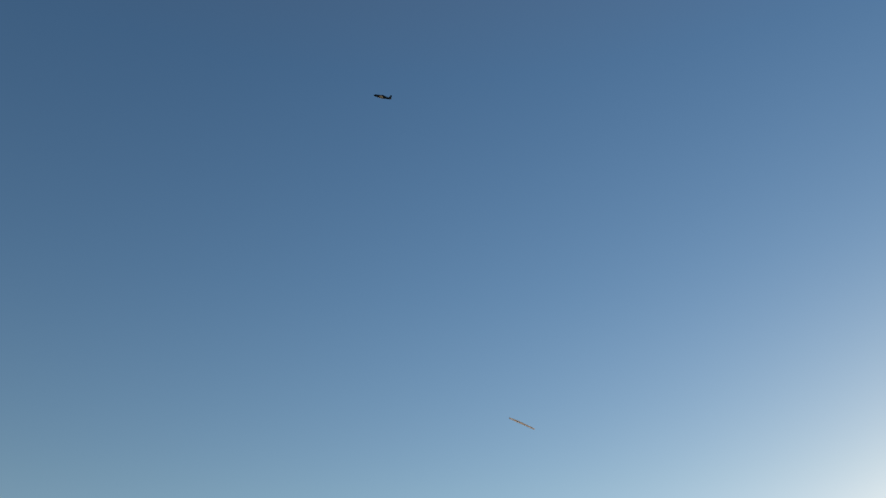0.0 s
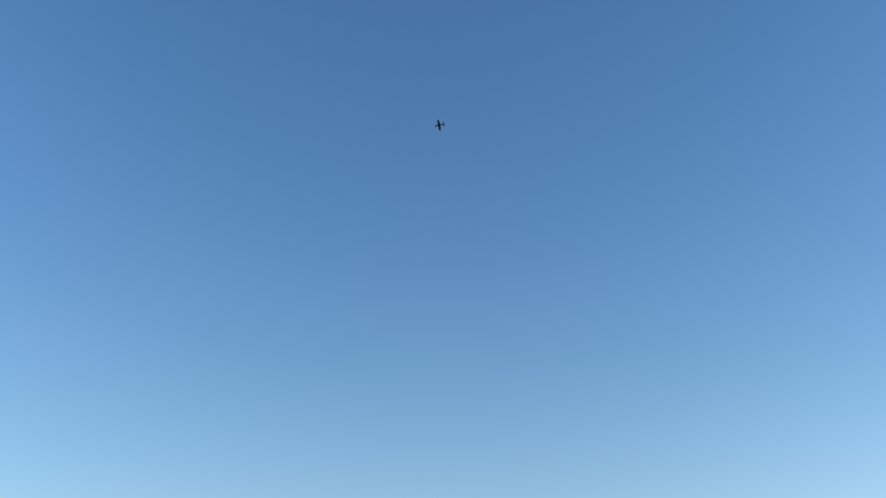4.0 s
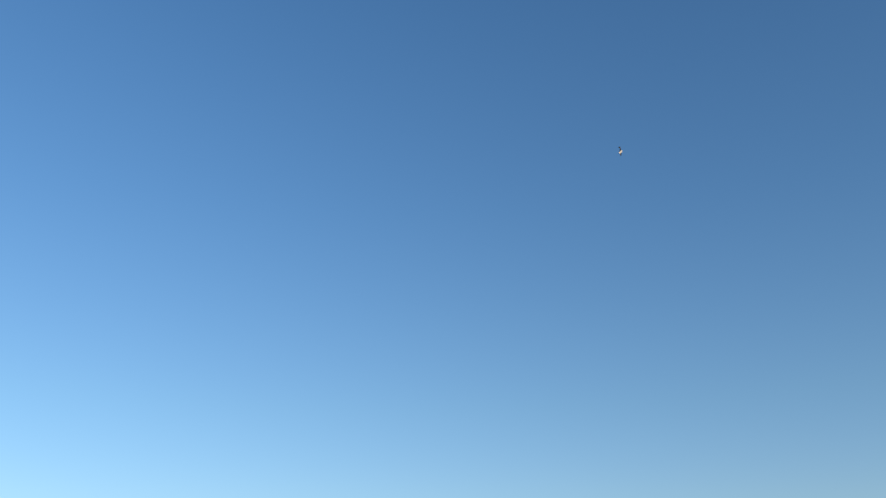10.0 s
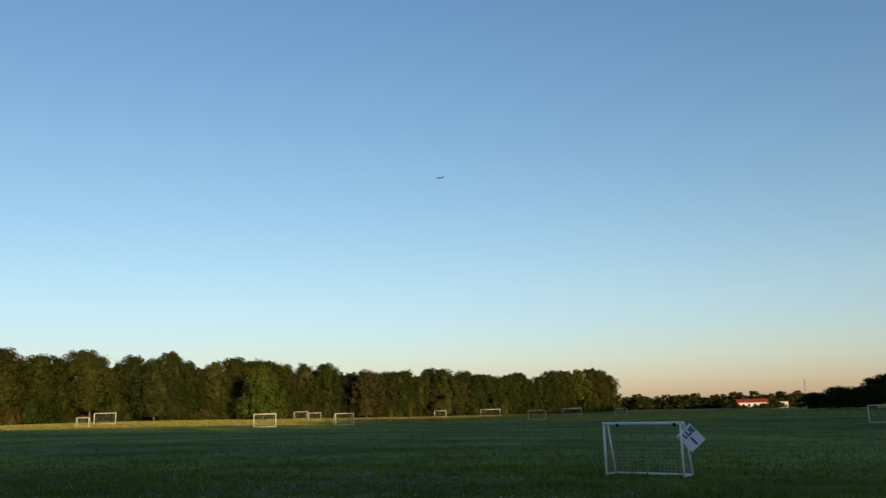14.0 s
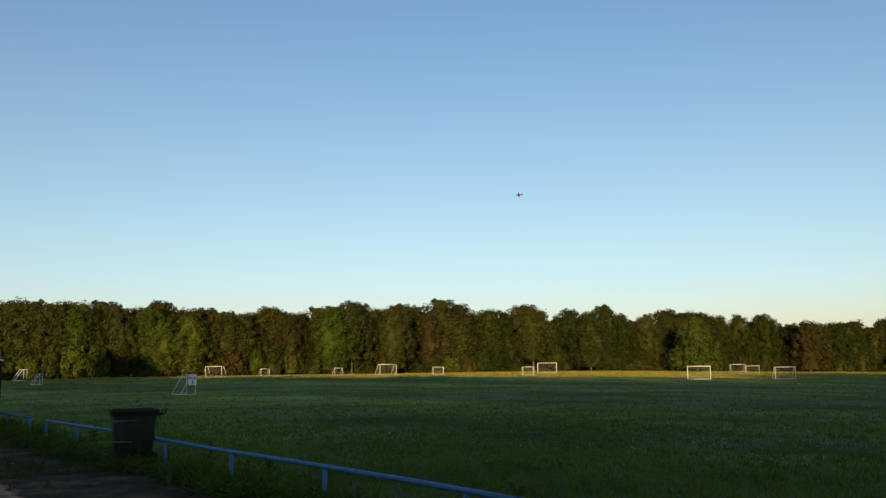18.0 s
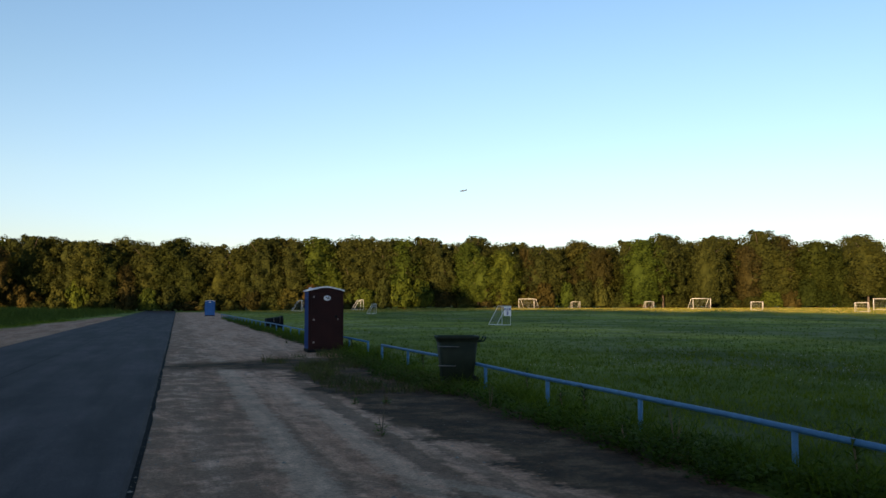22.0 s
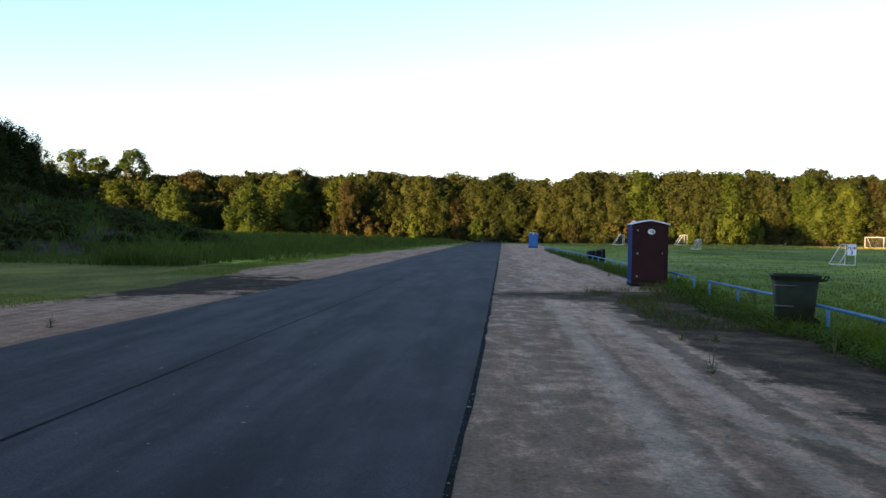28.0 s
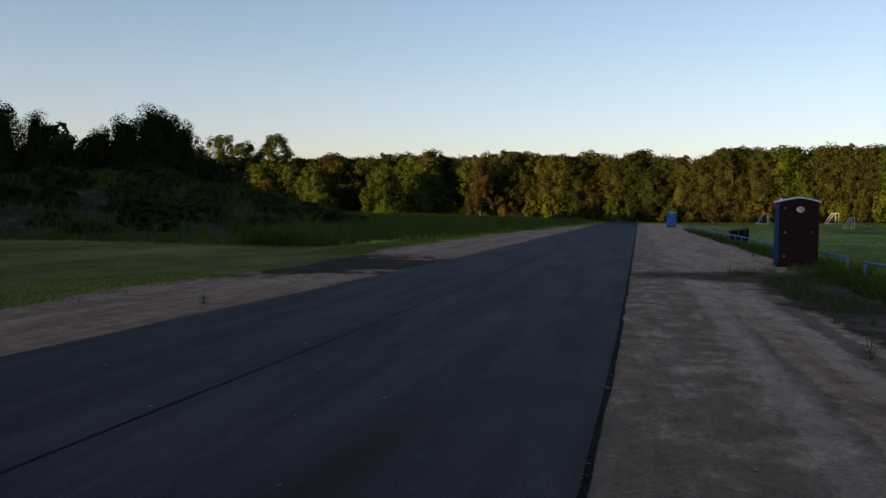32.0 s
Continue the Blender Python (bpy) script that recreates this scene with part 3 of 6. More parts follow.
# ------------------------------------------------------------ trees
def crown_mesh(name, seed, height, width, base, clumps, per, size, shape=0.6, loose=0.0, core=0.0, plume=1.0):
    """A crown of leaves in rounded boughs round an uneven column; base: where the leaves begin; core: how far the dense inside reaches."""
    rng = np.random.default_rng(seed)
    h = height - base

    def profile(t):
        return np.sin(np.pi * (0.16 + 0.80 * np.clip(t, 0, 1)) ** shape) ** 0.55
    t = np.clip((np.arange(clumps) + rng.uniform(-1.5, 2.5, clumps)) / clumps, 0.0, 1.0)
    prof = profile(t)
    ang = np.arange(clumps) * 2.39996 + rng.uniform(-0.5, 0.5, clumps)
    swell = 1 + 0.20 * np.sin(ang * 2 + seed) + 0.14 * np.sin(ang * 3 + t * 9 + seed)
    rad = width / 2 * prof * swell * rng.uniform(0.45, 0.90, clumps)
    cx, cy, cz = rad * np.cos(ang), rad * np.sin(ang), base + h * (0.05 + 0.87 * t)
    cr = width * rng.uniform(0.085, 0.185, clumps) * (1 - 0.3 * loose) * (0.75 + 0.25 * prof)
    n = clumps * per
    d = rng.normal(size=(n, 3)) + np.stack([np.repeat(cx, per), np.repeat(cy, per), np.full(n, width * 0.22)], 1) / width * 1.5
    d /= np.linalg.norm(d, axis=1)[:, None]
    rr = np.repeat(cr, per) * np.where(rng.random(n) < 0.06, rng.uniform(1.0, 1.22, n), np.where(rng.random(n) < 0.24, rng.uniform(0.25, 0.8, n), rng.uniform(0.84, 1.05, n)))
    wave = 1 + 0.14 * np.sin(d[:, 0] * 6 + seed) * np.sin(d[:, 1] * 6 + 1) + 0.10 * np.sin(d[:, 2] * 8 + seed * 2)
    c = np.stack([np.repeat(cx, per), np.repeat(cy, per), np.repeat(cz, per)], 1) + d * (rr * wave)[:, None] * np.array([1, 1, plume])
    nor = d + rng.normal(scale=0.24, size=(n, 3))
    nor /= np.linalg.norm(nor, axis=1)[:, None]
    u = np.cross(nor, rng.normal(size=(n, 3)))
    u /= np.linalg.norm(u, axis=1)[:, None]
    v = np.cross(nor, u)
    s = size * rng.uniform(0.6, 1.35, n)[:, None]
    p = np.stack([c - u * s * 0.55, c + u * s * 0.25 + v * s * 0.5, c + u * s * 0.45 - v * s * 0.45], 1).reshape(-1, 3)
    f = np.arange(3 * n).reshape(-1, 3)
    if core:
        # the dense inside of the crown, an uneven column of leaf masses
        a, z = np.meshgrid(np.arange(12) * math.tau / 12, np.linspace(0, 1, 10))
        r = width / 2 * profile(z) * core * (1 + 0.13 * np.sin(a * 2 + seed) + 0.10 * np.sin(a * 3 + z * 7 + seed)) * rng.uniform(0.85, 1.1, a.shape)
        q = np.stack([r * np.cos(a), r * np.sin(a), base + h * (0.03 + 0.90 * z)], 2).reshape(-1, 3)
        i, j = np.meshgrid(np.arange(12), np.arange(9))
        w00, w01, w10, w11 = (j * 12 + i).ravel(), (j * 12 + (i + 1) % 12).ravel(), ((j + 1) * 12 + i).ravel(), ((j + 1) * 12 + (i + 1) % 12).ravel()
        f = np.concatenate([f, np.stack([w00, w01, w11], 1) + len(p), np.stack([w00, w11, w10], 1) + len(p)])
        p = np.concatenate([p, q])
    p[:, 2] = base + (p[:, 2] - base) * (height - base) / (p[:, 2].max() - base)
    p[:, 2] = np.maximum(p[:, 2], 0.1)
    me = bpy.data.meshes.new(name)
    me.from_pydata(p.tolist(), [], f.tolist())
    return me


def trunk_mesh(name, seed, height, r, limbs=6, lean=0.03):
    rng = random.Random(seed)
    bm = bmesh.new()
    pts = [(0, 0, -0.3)]
    for k in range(1, 6):
        pts.append((rng.uniform(-lean, lean) * height * k / 5, rng.uniform(-lean, lean) * height * k / 5, height * 0.88 * k / 5))
    for k in range(5):
        add_tube(bm, pts[k], pts[k + 1], r * (1 - k * 0.17), r * (1 - (k + 1) * 0.17), 7)
    for k in range(limbs):
        i = rng.randint(2, 4)
        a = Vector(pts[i])
        w = rng.uniform(0, math.tau)
        q = a + Vector((math.cos(w), math.sin(w), rng.uniform(0.6, 1.3))) * height * rng.uniform(0.12, 0.2)
        add_tube(bm, a, q, r * 0.35, r * 0.1, 5)
    me = bpy.data.meshes.new(name)
    smooth(bm).to_mesh(me)
    bm.free()
    return me


CROWNS = [crown_mesh("crown", 10 + k, 17.0, (8.0, 9.0, 7.4, 9.8, 8.2, 8.8)[k], (1.2, 0.6, 2.2, 0.8, 2.8, 1.5)[k], 92, 94, 0.34, (1.2, 1.0, 1.4, 0.9, 1.5, 1.1)[k], 0, 0.5) for k in range(6)]
TRUNKS = [trunk_mesh("trunk", 40 + k, 17.0, 0.24) for k in range(3)]
ROUND = [crown_mesh("crown", 70 + k, 12.0, 9.5, 0.3, 64, 120, 0.36, 0.62, 0, 0.5) for k in range(2)]
ROUND_TRUNK = trunk_mesh("trunk", 75, 12.0, 0.22)
OPEN = [crown_mesh("crown", 80 + k, 18.0, 11.0, 8.0, 36, 170, 0.34, 0.6, 0.6) for k in range(2)]
OPEN_TRUNK = trunk_mesh("trunk", 85, 18.0, 0.3, 12, 0.02)
FEATHERY = [crown_mesh("crown", 90 + k, 15.0, 8.0, 0.3, 130, 95, 0.23, 0.7, 0.7, 0.5, 2.2) for k in range(2)]
FEATHERY_TRUNK = trunk_mesh("trunk", 95, 15.0, 0.2, 14)
BUSHES = [crown_mesh("crown", 100 + k, 2.6, 4.2, 0.1, 24, 60, 0.26, 0.5, 0, 0.5) for k in range(3)]
FAR_CROWNS = [crown_mesh("crown", 120 + k, 17.0, 9.0 + k, 0.2, 36, 44, 0.72, 0.65) for k in range(3)]
COARSE_CROWNS = [crown_mesh("crown", 140 + k, 17.0, 9.0 + k, 0.2, 26, 16, 1.6, 0.65) for k in range(3)]


def joined_wood(name, places, material, label, crowns=FAR_CROWNS):
    """Many trees as one mesh: crowns only, with a stem each. places: x, y, height, width factor, turn."""
    vs, fs, off = [], [], 0
    base = []
    for me in crowns:
        a = np.empty(len(me.vertices) * 3)
        me.vertices.foreach_get("co", a)
        base.append(a.reshape(-1, 3))
    for i, (x, y, h, w, turn) in enumerate(places):
        b = base[i % 3]
        s, c, q = h / 17.0, math.cos(turn), math.sin(turn)
        p = np.stack([(b[:, 0] * c - b[:, 1] * q) * s * w + x, (b[:, 0] * q + b[:, 1] * c) * s * w + y, b[:, 2] * s + gz(x, y)], 1)
        vs.append(p)
        fs.append(np.arange(len(p)).reshape(-1, 3) + off)
        off += len(p)
        k = np.array([(-0.25, 0, -0.3), (0.25, 0, -0.3), (0, 0.3, h * 0.8), (0, -0.3, h * 0.8)]) + np.array([x, y, gz(x, y)])
        vs.append(k)
        fs.append(np.array([[0, 1, 2], [1, 0, 3]]) + off)
        off += 4
    me = bpy.data.meshes.new(name)
    me.from_pydata(np.concatenate(vs).tolist(), [], np.concatenate(fs).tolist())
    tagged(part_mesh(name, me, material), label, "woods", kind="stuff")


def tree(kind, x, y, height, turn, wide=1.0, leaf=None, label="", group="trees along the far side of the field", name="tree", k=0, sink=0.0):
    crowns, trunk, h0 = {"tall": (CROWNS, TRUNKS[k % 3], 17.0), "round": (ROUND, ROUND_TRUNK, 12.0), "open": (OPEN, OPEN_TRUNK, 18.0),
                         "feathery": (FEATHERY, FEATHERY_TRUNK, 15.0)}[kind]
    s = height / h0
    ob = thing(name, label or "tall broad-leaved tree in full summer leaf", "tree", pose(x, y, gz(x, y) - sink, 0, 0, turn), group)
    sc = Matrix.Diagonal((s * wide, s * wide, s, 1))
    t = part_mesh("trunk", trunk, BARK, ob)
    c = new("crown", crowns[k % len(crowns)])
    c.parent = ob
    if not c.data.materials:
        c.data.materials.append(LEAF)
    if leaf is not None and leaf is not c.data.materials[0]:
        c.material_slots[0].link = "OBJECT"
        c.material_slots[0].material = leaf
    t.matrix_basis = sc
    c.matrix_basis = sc
    return ob


def along(s, off=0.0):
    """A place on the far edge of the field: s metres along it, off metres behind it."""
    return 185 * 0.208 + 0.978 * s + 0.208 * off, 185 * 0.978 - 0.208 * s + 0.978 * off


def far_woods():
    rng = random.Random(5)
    s, i = -118.0, 0
    while s < 385:
        x, y = along(s, rng.uniform(-2.0, 2.5))
        h = (rng.uniform(13.6, 16.2) if rng.random() < 0.6 else rng.uniform(8.5, 13.0)) * (1.0 if s < 120 else rng.uniform(0.84, 1.1)) * (1 + max(0.0, s - 220) * 0.0012) * ((1.0, 0.97, 1.08, 0.95, 1.0, 1.13, 0.92, 1.03, 0.96)[i * 5 % 9] if s > 75 else 1.0)
        leaf = None
        r = rng.random()
        label = ""
        if r < 0.05:
            leaf, label = LEAF_RUST, "olive-brown leafy tree at the wood's edge"
        elif r < (0.24 if s < 95 else 0.10):
            leaf, label = LEAF_PALE_SUNLIT, "light green leafy tree lit by the low sun"
        elif r < (0.24 if s < 95 else 0.76):
            leaf, label = LEAF_DARK_SHADED, "dark green dense tree at the wood's edge"
        tree("tall", x, y, h, rng.uniform(0, 360), rng.uniform(1.0, 1.4), leaf, label, k=i)
        if i % 8 < 7:
            x, y = along(s + rng.uniform(1.2, 2.8), rng.uniform(2.8, 5.2))
            tree("tall", x, y, rng.uniform(12.4, 17.4) if s > 75 else rng.uniform(13.6, 16.2), rng.uniform(0, 360), rng.uniform(0.95, 1.4), LEAF_DARK_SHADED if s > 95 and rng.random() < 0.5 else LEAF_RUST if rng.random() < 0.15 else None, "tall leafy tree in the wood's second row", k=i + 3)
        s += rng.uniform(3.0, 4.6)
        i += 1
    # the rows behind, which close the wood
    places = []
    for off in (11.0,):
        s = -140.0
        while s < 400:
            x, y = along(s, off + rng.uniform(-2, 2))
            places.append((x, y, rng.uniform(12.4, 14.6) if s > 75 else rng.uniform(13.8, 15.2), rng.uniform(1.15, 1.5), rng.uniform(0, 6.28)))
            s += rng.uniform(4.6, 6.5)
    s = -130.0
    while s < 395:
        for off in (3.5,):
            x, y = along(s, off + rng.uniform(-1.5, 1.5))
            places.append((x, y, rng.uniform(5.0, 7.5), rng.uniform(1.6, 2.2), rng.uniform(0, 6.28)))
        s += rng.uniform(4.0, 6.0)
    joined_wood("deep_wood", places, LEAF, "deeper rows of leafy trees behind the wood's edge")


def bush(x, y, height, wide, turn, leaf=None, label="low leafy bush at the wood's edge", k=0, name="bush", group="bushes at the wood's edge"):
    ob = thing(name, label, "bush", pose(x, y, gz(x, y), 0, 0, turn), group)
    c = new("leaves", BUSHES[k % 3])
    c.parent = ob
    if not c.data.materials:
        c.data.materials.append(WEED)
    if leaf is not None:
        c.material_slots[0].link = "OBJECT"
        c.material_slots[0].material = leaf
    c.matrix_basis = Matrix.Diagonal((wide / 4.2, wide / 4.2, height / 2.6, 1))
    return ob


def undergrowth():
    rng = random.Random(8)
    s, i = -110.0, 0
    while s < 380:
        x, y = along(s, rng.uniform(-5.0, -2.8))
        bush(x, y, rng.uniform(1.8, 6.8), rng.uniform(4.5, 7.5), rng.uniform(0, 360), (LEAF, LEAF, LEAF_PALE_SUNLIT, LEAF, LEAF_RUST)[rng.randrange(5)] if s < 95 else (LEAF_DARK_SHADED, LEAF_DARK_SHADED, LEAF)[rng.randrange(3)], k=i)
        s += rng.uniform(3.2, 5.2)
        i += 1


def polar(az, r):
    return -math.sin(radians(az)) * r, math.cos(radians(az)) * r


def west_woods():
    rng = random.Random(11)
    # mostly unseen wood added so its long shadow covers road and field, higher southwards
    places = []
    for row in range(3):
        y = -150.0
        while y < (106 if row == 0 else 80):
            h = float(np.interp(y, (-75, -23, 22, 66, 84, 104), (18.4, 17.4, 15.6, 12.6, 11.0, 9.3))) - row * 0.5
            places.append((-68 - row * 8 + rng.uniform(-3, 3), y, h * (rng.uniform(0.90, 1.04) if y < 5 else rng.uniform(0.97, 1.06)), rng.uniform(1.0, 1.35), rng.uniform(0, 6.28)))
            y += rng.uniform(4.5, 7.0)
    # higher trees out of view, set to shade the far wood's foot
    for y in (44.0, 47.5, 51.0):
        places.append((-57 + rng.uniform(-1, 1), y, 18.2, 1.15, y))
    # unseen high wood far behind to the south, added to shade the eastern field
    for row in range(3):
        x = 170.0
        while x > -200:
            places.append((x, -160 - row * 8 + rng.uniform(-3, 3), float(np.interp(x, (-130, -106, -82), (22.0, 23.0, 29.5))) * rng.uniform(0.93, 1.05), rng.uniform(0.75, 0.95), rng.uniform(0, 6.28)))
            x -= rng.uniform(4.5, 7.0)
    joined_wood("western_wood", places, LEAF_DARK_SHADED, "wood on the low-sun side, mostly unseen, added for its shadow", COARSE_CROWNS)
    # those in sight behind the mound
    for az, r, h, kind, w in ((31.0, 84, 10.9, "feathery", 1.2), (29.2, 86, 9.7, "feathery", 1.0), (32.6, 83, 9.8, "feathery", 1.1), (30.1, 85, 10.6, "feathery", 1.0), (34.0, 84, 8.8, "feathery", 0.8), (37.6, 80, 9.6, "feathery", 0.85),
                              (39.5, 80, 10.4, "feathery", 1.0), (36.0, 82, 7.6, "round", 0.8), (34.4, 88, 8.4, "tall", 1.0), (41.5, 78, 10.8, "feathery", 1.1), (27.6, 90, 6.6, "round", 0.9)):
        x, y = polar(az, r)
        tree(kind, x, y, h, rng.uniform(0, 360), w, LEAF_DARK_SHADED, "feathery tree behind the weedy mound, shade put into its dark leaves", "dark trees behind the mound")
    places = []
    for az in range(26, 47):
        for r in (128, 138):
            x, y = polar(az + rng.uniform(-0.5, 0.5), r)
            places.append((x, y, rng.uniform(7.0, 10.0) * (0.75 if az < 29 else 1.0), rng.uniform(1.2, 1.7), rng.uniform(0, 6.28)))
    joined_wood("mound_wood", places, LEAF_DARK_SHADED, "undergrowth and trees behind the mound, shade put into their dark leaves")
    places = []
    for k in range(60):
        az = 11.5 + 19 * k / 60
        x, y = polar(az, rng.uniform(214, 236))
        places.append((x, y, rng.uniform(13.0, 15.2), rng.uniform(1.1, 1.5), rng.uniform(0, 6.28)))
        x, y = polar(az + 0.1, rng.uniform(200, 208))
        places.append((x, y, rng.uniform(4.0, 8.0), rng.uniform(1.6, 2.4), rng.uniform(0, 6.28)))
    joined_wood("road_end_wood", places, LEAF, "dark wood at the far end of the road")
    # trees farther on, most with sunlight put into a paler leaf colour
    for az, r, h, kind, w, leaf in ((23.4, 224, 20.4, "open", 1.15, LEAF_PALE_SUNLIT), (25.3, 222, 18.4, "open", 1.15, LEAF_PALE_SUNLIT), (26.8, 220, 19.6, "open", 1.05, LEAF_PALE_SUNLIT), (24.4, 205, 12.0, "tall", 1.2, LEAF_PALE_SUNLIT),
                                    (22.6, 205, 12.0, "tall", 1.2, LEAF_PALE_SUNLIT), (20.9, 195, 11.6, "round", 1.0, LEAF_PALE_SUNLIT), (16.3, 190, 11.4, "round", 1.2, LEAF_PALE_SUNLIT), (18.4, 225, 15.0, "tall", 1.3, LEAF),
                                    (20.0, 228, 15.2, "tall", 1.3, LEAF), (21.6, 226, 15.2, "tall", 1.3, LEAF), (17.0, 222, 15.0, "tall", 1.3, LEAF), (14.6, 205, 14.5, "tall", 1.2, LEAF_PALE_SUNLIT),
                                    (13.5, 200, 14.0, "round", 1.1, LEAF_PALE_SUNLIT), (28.5, 224, 16.5, "tall", 1.2, LEAF_DARK_SHADED), (24.0, 205, 7.4, "round", 1.1, LEAF_PALE_SUNLIT), (22.4, 186, 6.0, "round", 1.0, LEAF_DARK_SHADED), (18.7, 200, 7.0, "round", 1.2, LEAF_DARK_SHADED)):
        x, y = polar(az, r)
        tree(kind, x, y, h, rng.uniform(0, 360), w, leaf, "open-crowned tree with sunlight put into its leaf colour" if kind == "open" else "round leafy tree at the field's end", "trees at the road's far end", k=int(az * 10))


def east_trees():
    rng = random.Random(21)
    # the dark clump on the right and the low far line between
    for az, r, h, w in ((-89.6, 330, 6.5, 1.3), (-88.4, 340, 4.5, 1.5), (-90.6, 325, 6.0, 1.4), (-91.6, 300, 8.2, 1.3), (-92.4, 300, 9.2, 1.2), (-93.2, 300, 9.5, 1.2), (-94.0, 300, 9.2, 1.3), (-94.9, 300, 8.8, 1.3),
                        (-95.8, 300, 9.0, 1.2), (-96.6, 305, 7.5, 1.3), (-97.4, 290, 9.5, 1.3), (-98.3, 285, 10.6, 1.3), (-99.2, 280, 11.6, 1.3), (-100.2, 280, 12.5, 1.3), (-101.2, 280, 13.0, 1.3), (-102.5, 280, 13, 1.4), (-103.6, 278, 14, 1.3), (-104.8, 276, 15, 1.3), (-106, 275, 15.5, 1.3)):
        x, y = polar(az, r)
        tree("tall" if r < 310 else "round", x, y, h + 1.6, rng.uniform(0, 360), w * 1.6, LEAF_DARK_SHADED, "dark low tree on the field's eastern edge", "trees on the eastern edge", k=int(-az * 7))
    az, places = -76.2, []
    while az > -93:
        x, y = polar(az, rng.uniform(470, 560))
        places.append((x, y, rng.uniform(5.5, 9.0), rng.uniform(1.5, 2.4), rng.uniform(0, 6.28)))
        for k in range(2):
            x, y = polar(az + rng.uniform(-0.2, 0.2), rng.uniform(455, 480))
            places.append((x, y, rng.uniform(3.5, 7.0), rng.uniform(1.8, 3.0), rng.uniform(0, 6.28)))
        az -= rng.uniform(0.18, 0.42)
    joined_wood("far_tree_line", places, LEAF, "low line of small trees far beyond the field", COARSE_CROWNS)


def landmark_trees():
    rng = random.Random(51)
    for az, r, h, kind, w, leaf, label in (
            (-34.4, 186, 16.0, "tall", 1.05, LEAF, "tallest dark tree standing above the wood's edge"), (-43.5, 196, 15.2, "tall", 1.35, LEAF, "high leafy tree above the wood"),
            (-47.2, 204, 15.2, "tall", 1.4, LEAF, "flat-topped tree above the wood"), (-53.8, 222, 15.0, "round", 1.1, LEAF_PALE_SUNLIT, "pale green tree lit by the low sun"),
            (-30.4, 187, 16.0, "tall", 1.45, LEAF_PALE_SUNLIT, "broad light green tree at the wood's edge"), (-31.6, 190, 17.4, "tall", 1.1, LEAF, "tall leafy tree behind a paler one"),
            (-19.7, 182, 12.5, "tall", 1.5, LEAF_PALE_SUNLIT, "light green tree leafed to the ground"), (-21.3, 183, 13.5, "tall", 1.3, LEAF_PALE_SUNLIT, "light green tree leafed to the ground"),
            (-5.1, 189, 16.6, "tall", 0.8, LEAF_PALE_SUNLIT, "slim bright green tree in the wood's edge"), (-6.8, 189, 17.4, "tall", 0.9, LEAF, "tall leafy tree in the wood's edge"),
            (10.0, 192, 14.5, "tall", 1.0, LEAF_RUST, "olive-brown tree at the wood's edge"), (10.7, 188, 5.0, "round", 0.7, LEAF_RUST, "small olive-brown tree in front of the wood"),
            (-22.9, 188, 14.5, "tall", 1.0, LEAF_RUST, "olive-brown tree at the wood's edge"), (-27.6, 189, 14.0, "tall", 1.0, LEAF_RUST, "olive-brown tree at the wood's edge"),
            (-65.5, 300, 17.6, "round", 1.3, LEAF, "high round tree above the wood"), (-60.4, 262, 16.2, "round", 1.1, LEAF_RUST, "olive-brown tree at the wood's edge")):
        x, y = polar(az, r)
        tree(kind, x, y, h * 0.93, rng.uniform(0, 360), w * 0.9, leaf, label, k=int(abs(az) * 3))



far_woods()
landmark_trees()
undergrowth()
west_woods()
east_trees()


# ------------------------------------------------------------ mound, tall grass, weeds
def blades(name, places, h, w, material, per=5, lean=0.35, seed=1, kind="stuff"):
    """Tufts of thin leaning blades at the places (x, y, scale)."""
    rng = np.random.default_rng(seed)
    n = len(places)
    P = np.repeat(np.array([(x, y, gz(x, y) + z, s) for x, y, z, s in places]), per, axis=0)
    m = n * per
    a = rng.uniform(0, math.tau, m)
    hh = h * P[:, 3] * rng.uniform(0.55, 1.15, m)
    ox, oy = rng.normal(scale=0.05 + w, size=m), rng.normal(scale=0.05 + w, size=m)
    base = np.stack([P[:, 0] + ox, P[:, 1] + oy, P[:, 2] - 0.01], 1)
    side = np.stack([np.cos(a), np.sin(a), np.zeros(m)], 1) * (w * P[:, 3])[:, None] * 0.5
    b = a + rng.uniform(-1.5, 1.5, m)
    tip = base + np.stack([np.cos(b) * lean * hh, np.sin(b) * lean * hh, hh], 1)
    mid = base + np.stack([np.cos(b) * lean * hh * 0.3, np.sin(b) * lean * hh * 0.3, hh * 0.6], 1)
    v = np.stack([base - side, base + side, mid + side * 0.75, mid - side * 0.75, tip], 1).reshape(-1, 3)
    k = np.arange(m) * 5
    f4 = np.stack([k, k + 1, k + 2, k + 3], 1).tolist()
    f3 = np.stack([k + 3, k + 2, k + 4], 1).tolist()
    me = bpy.data.meshes.new(name)
    me.from_pydata(v.tolist(), [], f4 + f3)
    return part_mesh(name, me, material)


def mound_z(x, y):
    dx, dy = (x + 37) / 14.0, (y - 57) / 16.0
    q = math.exp(-((dx * dx + dy * dy) * 0.95) ** 1.5) * 3.7
    ex, ey = (x + 50) / 18.0, (y - 60) / 22.0
    return max(q, 2.6 * math.exp(-(ex * ex + ey * ey) * 1.5)) * (0.9 + 0.25 * noise.noise((x * 0.2, y * 0.2, 1.0)))


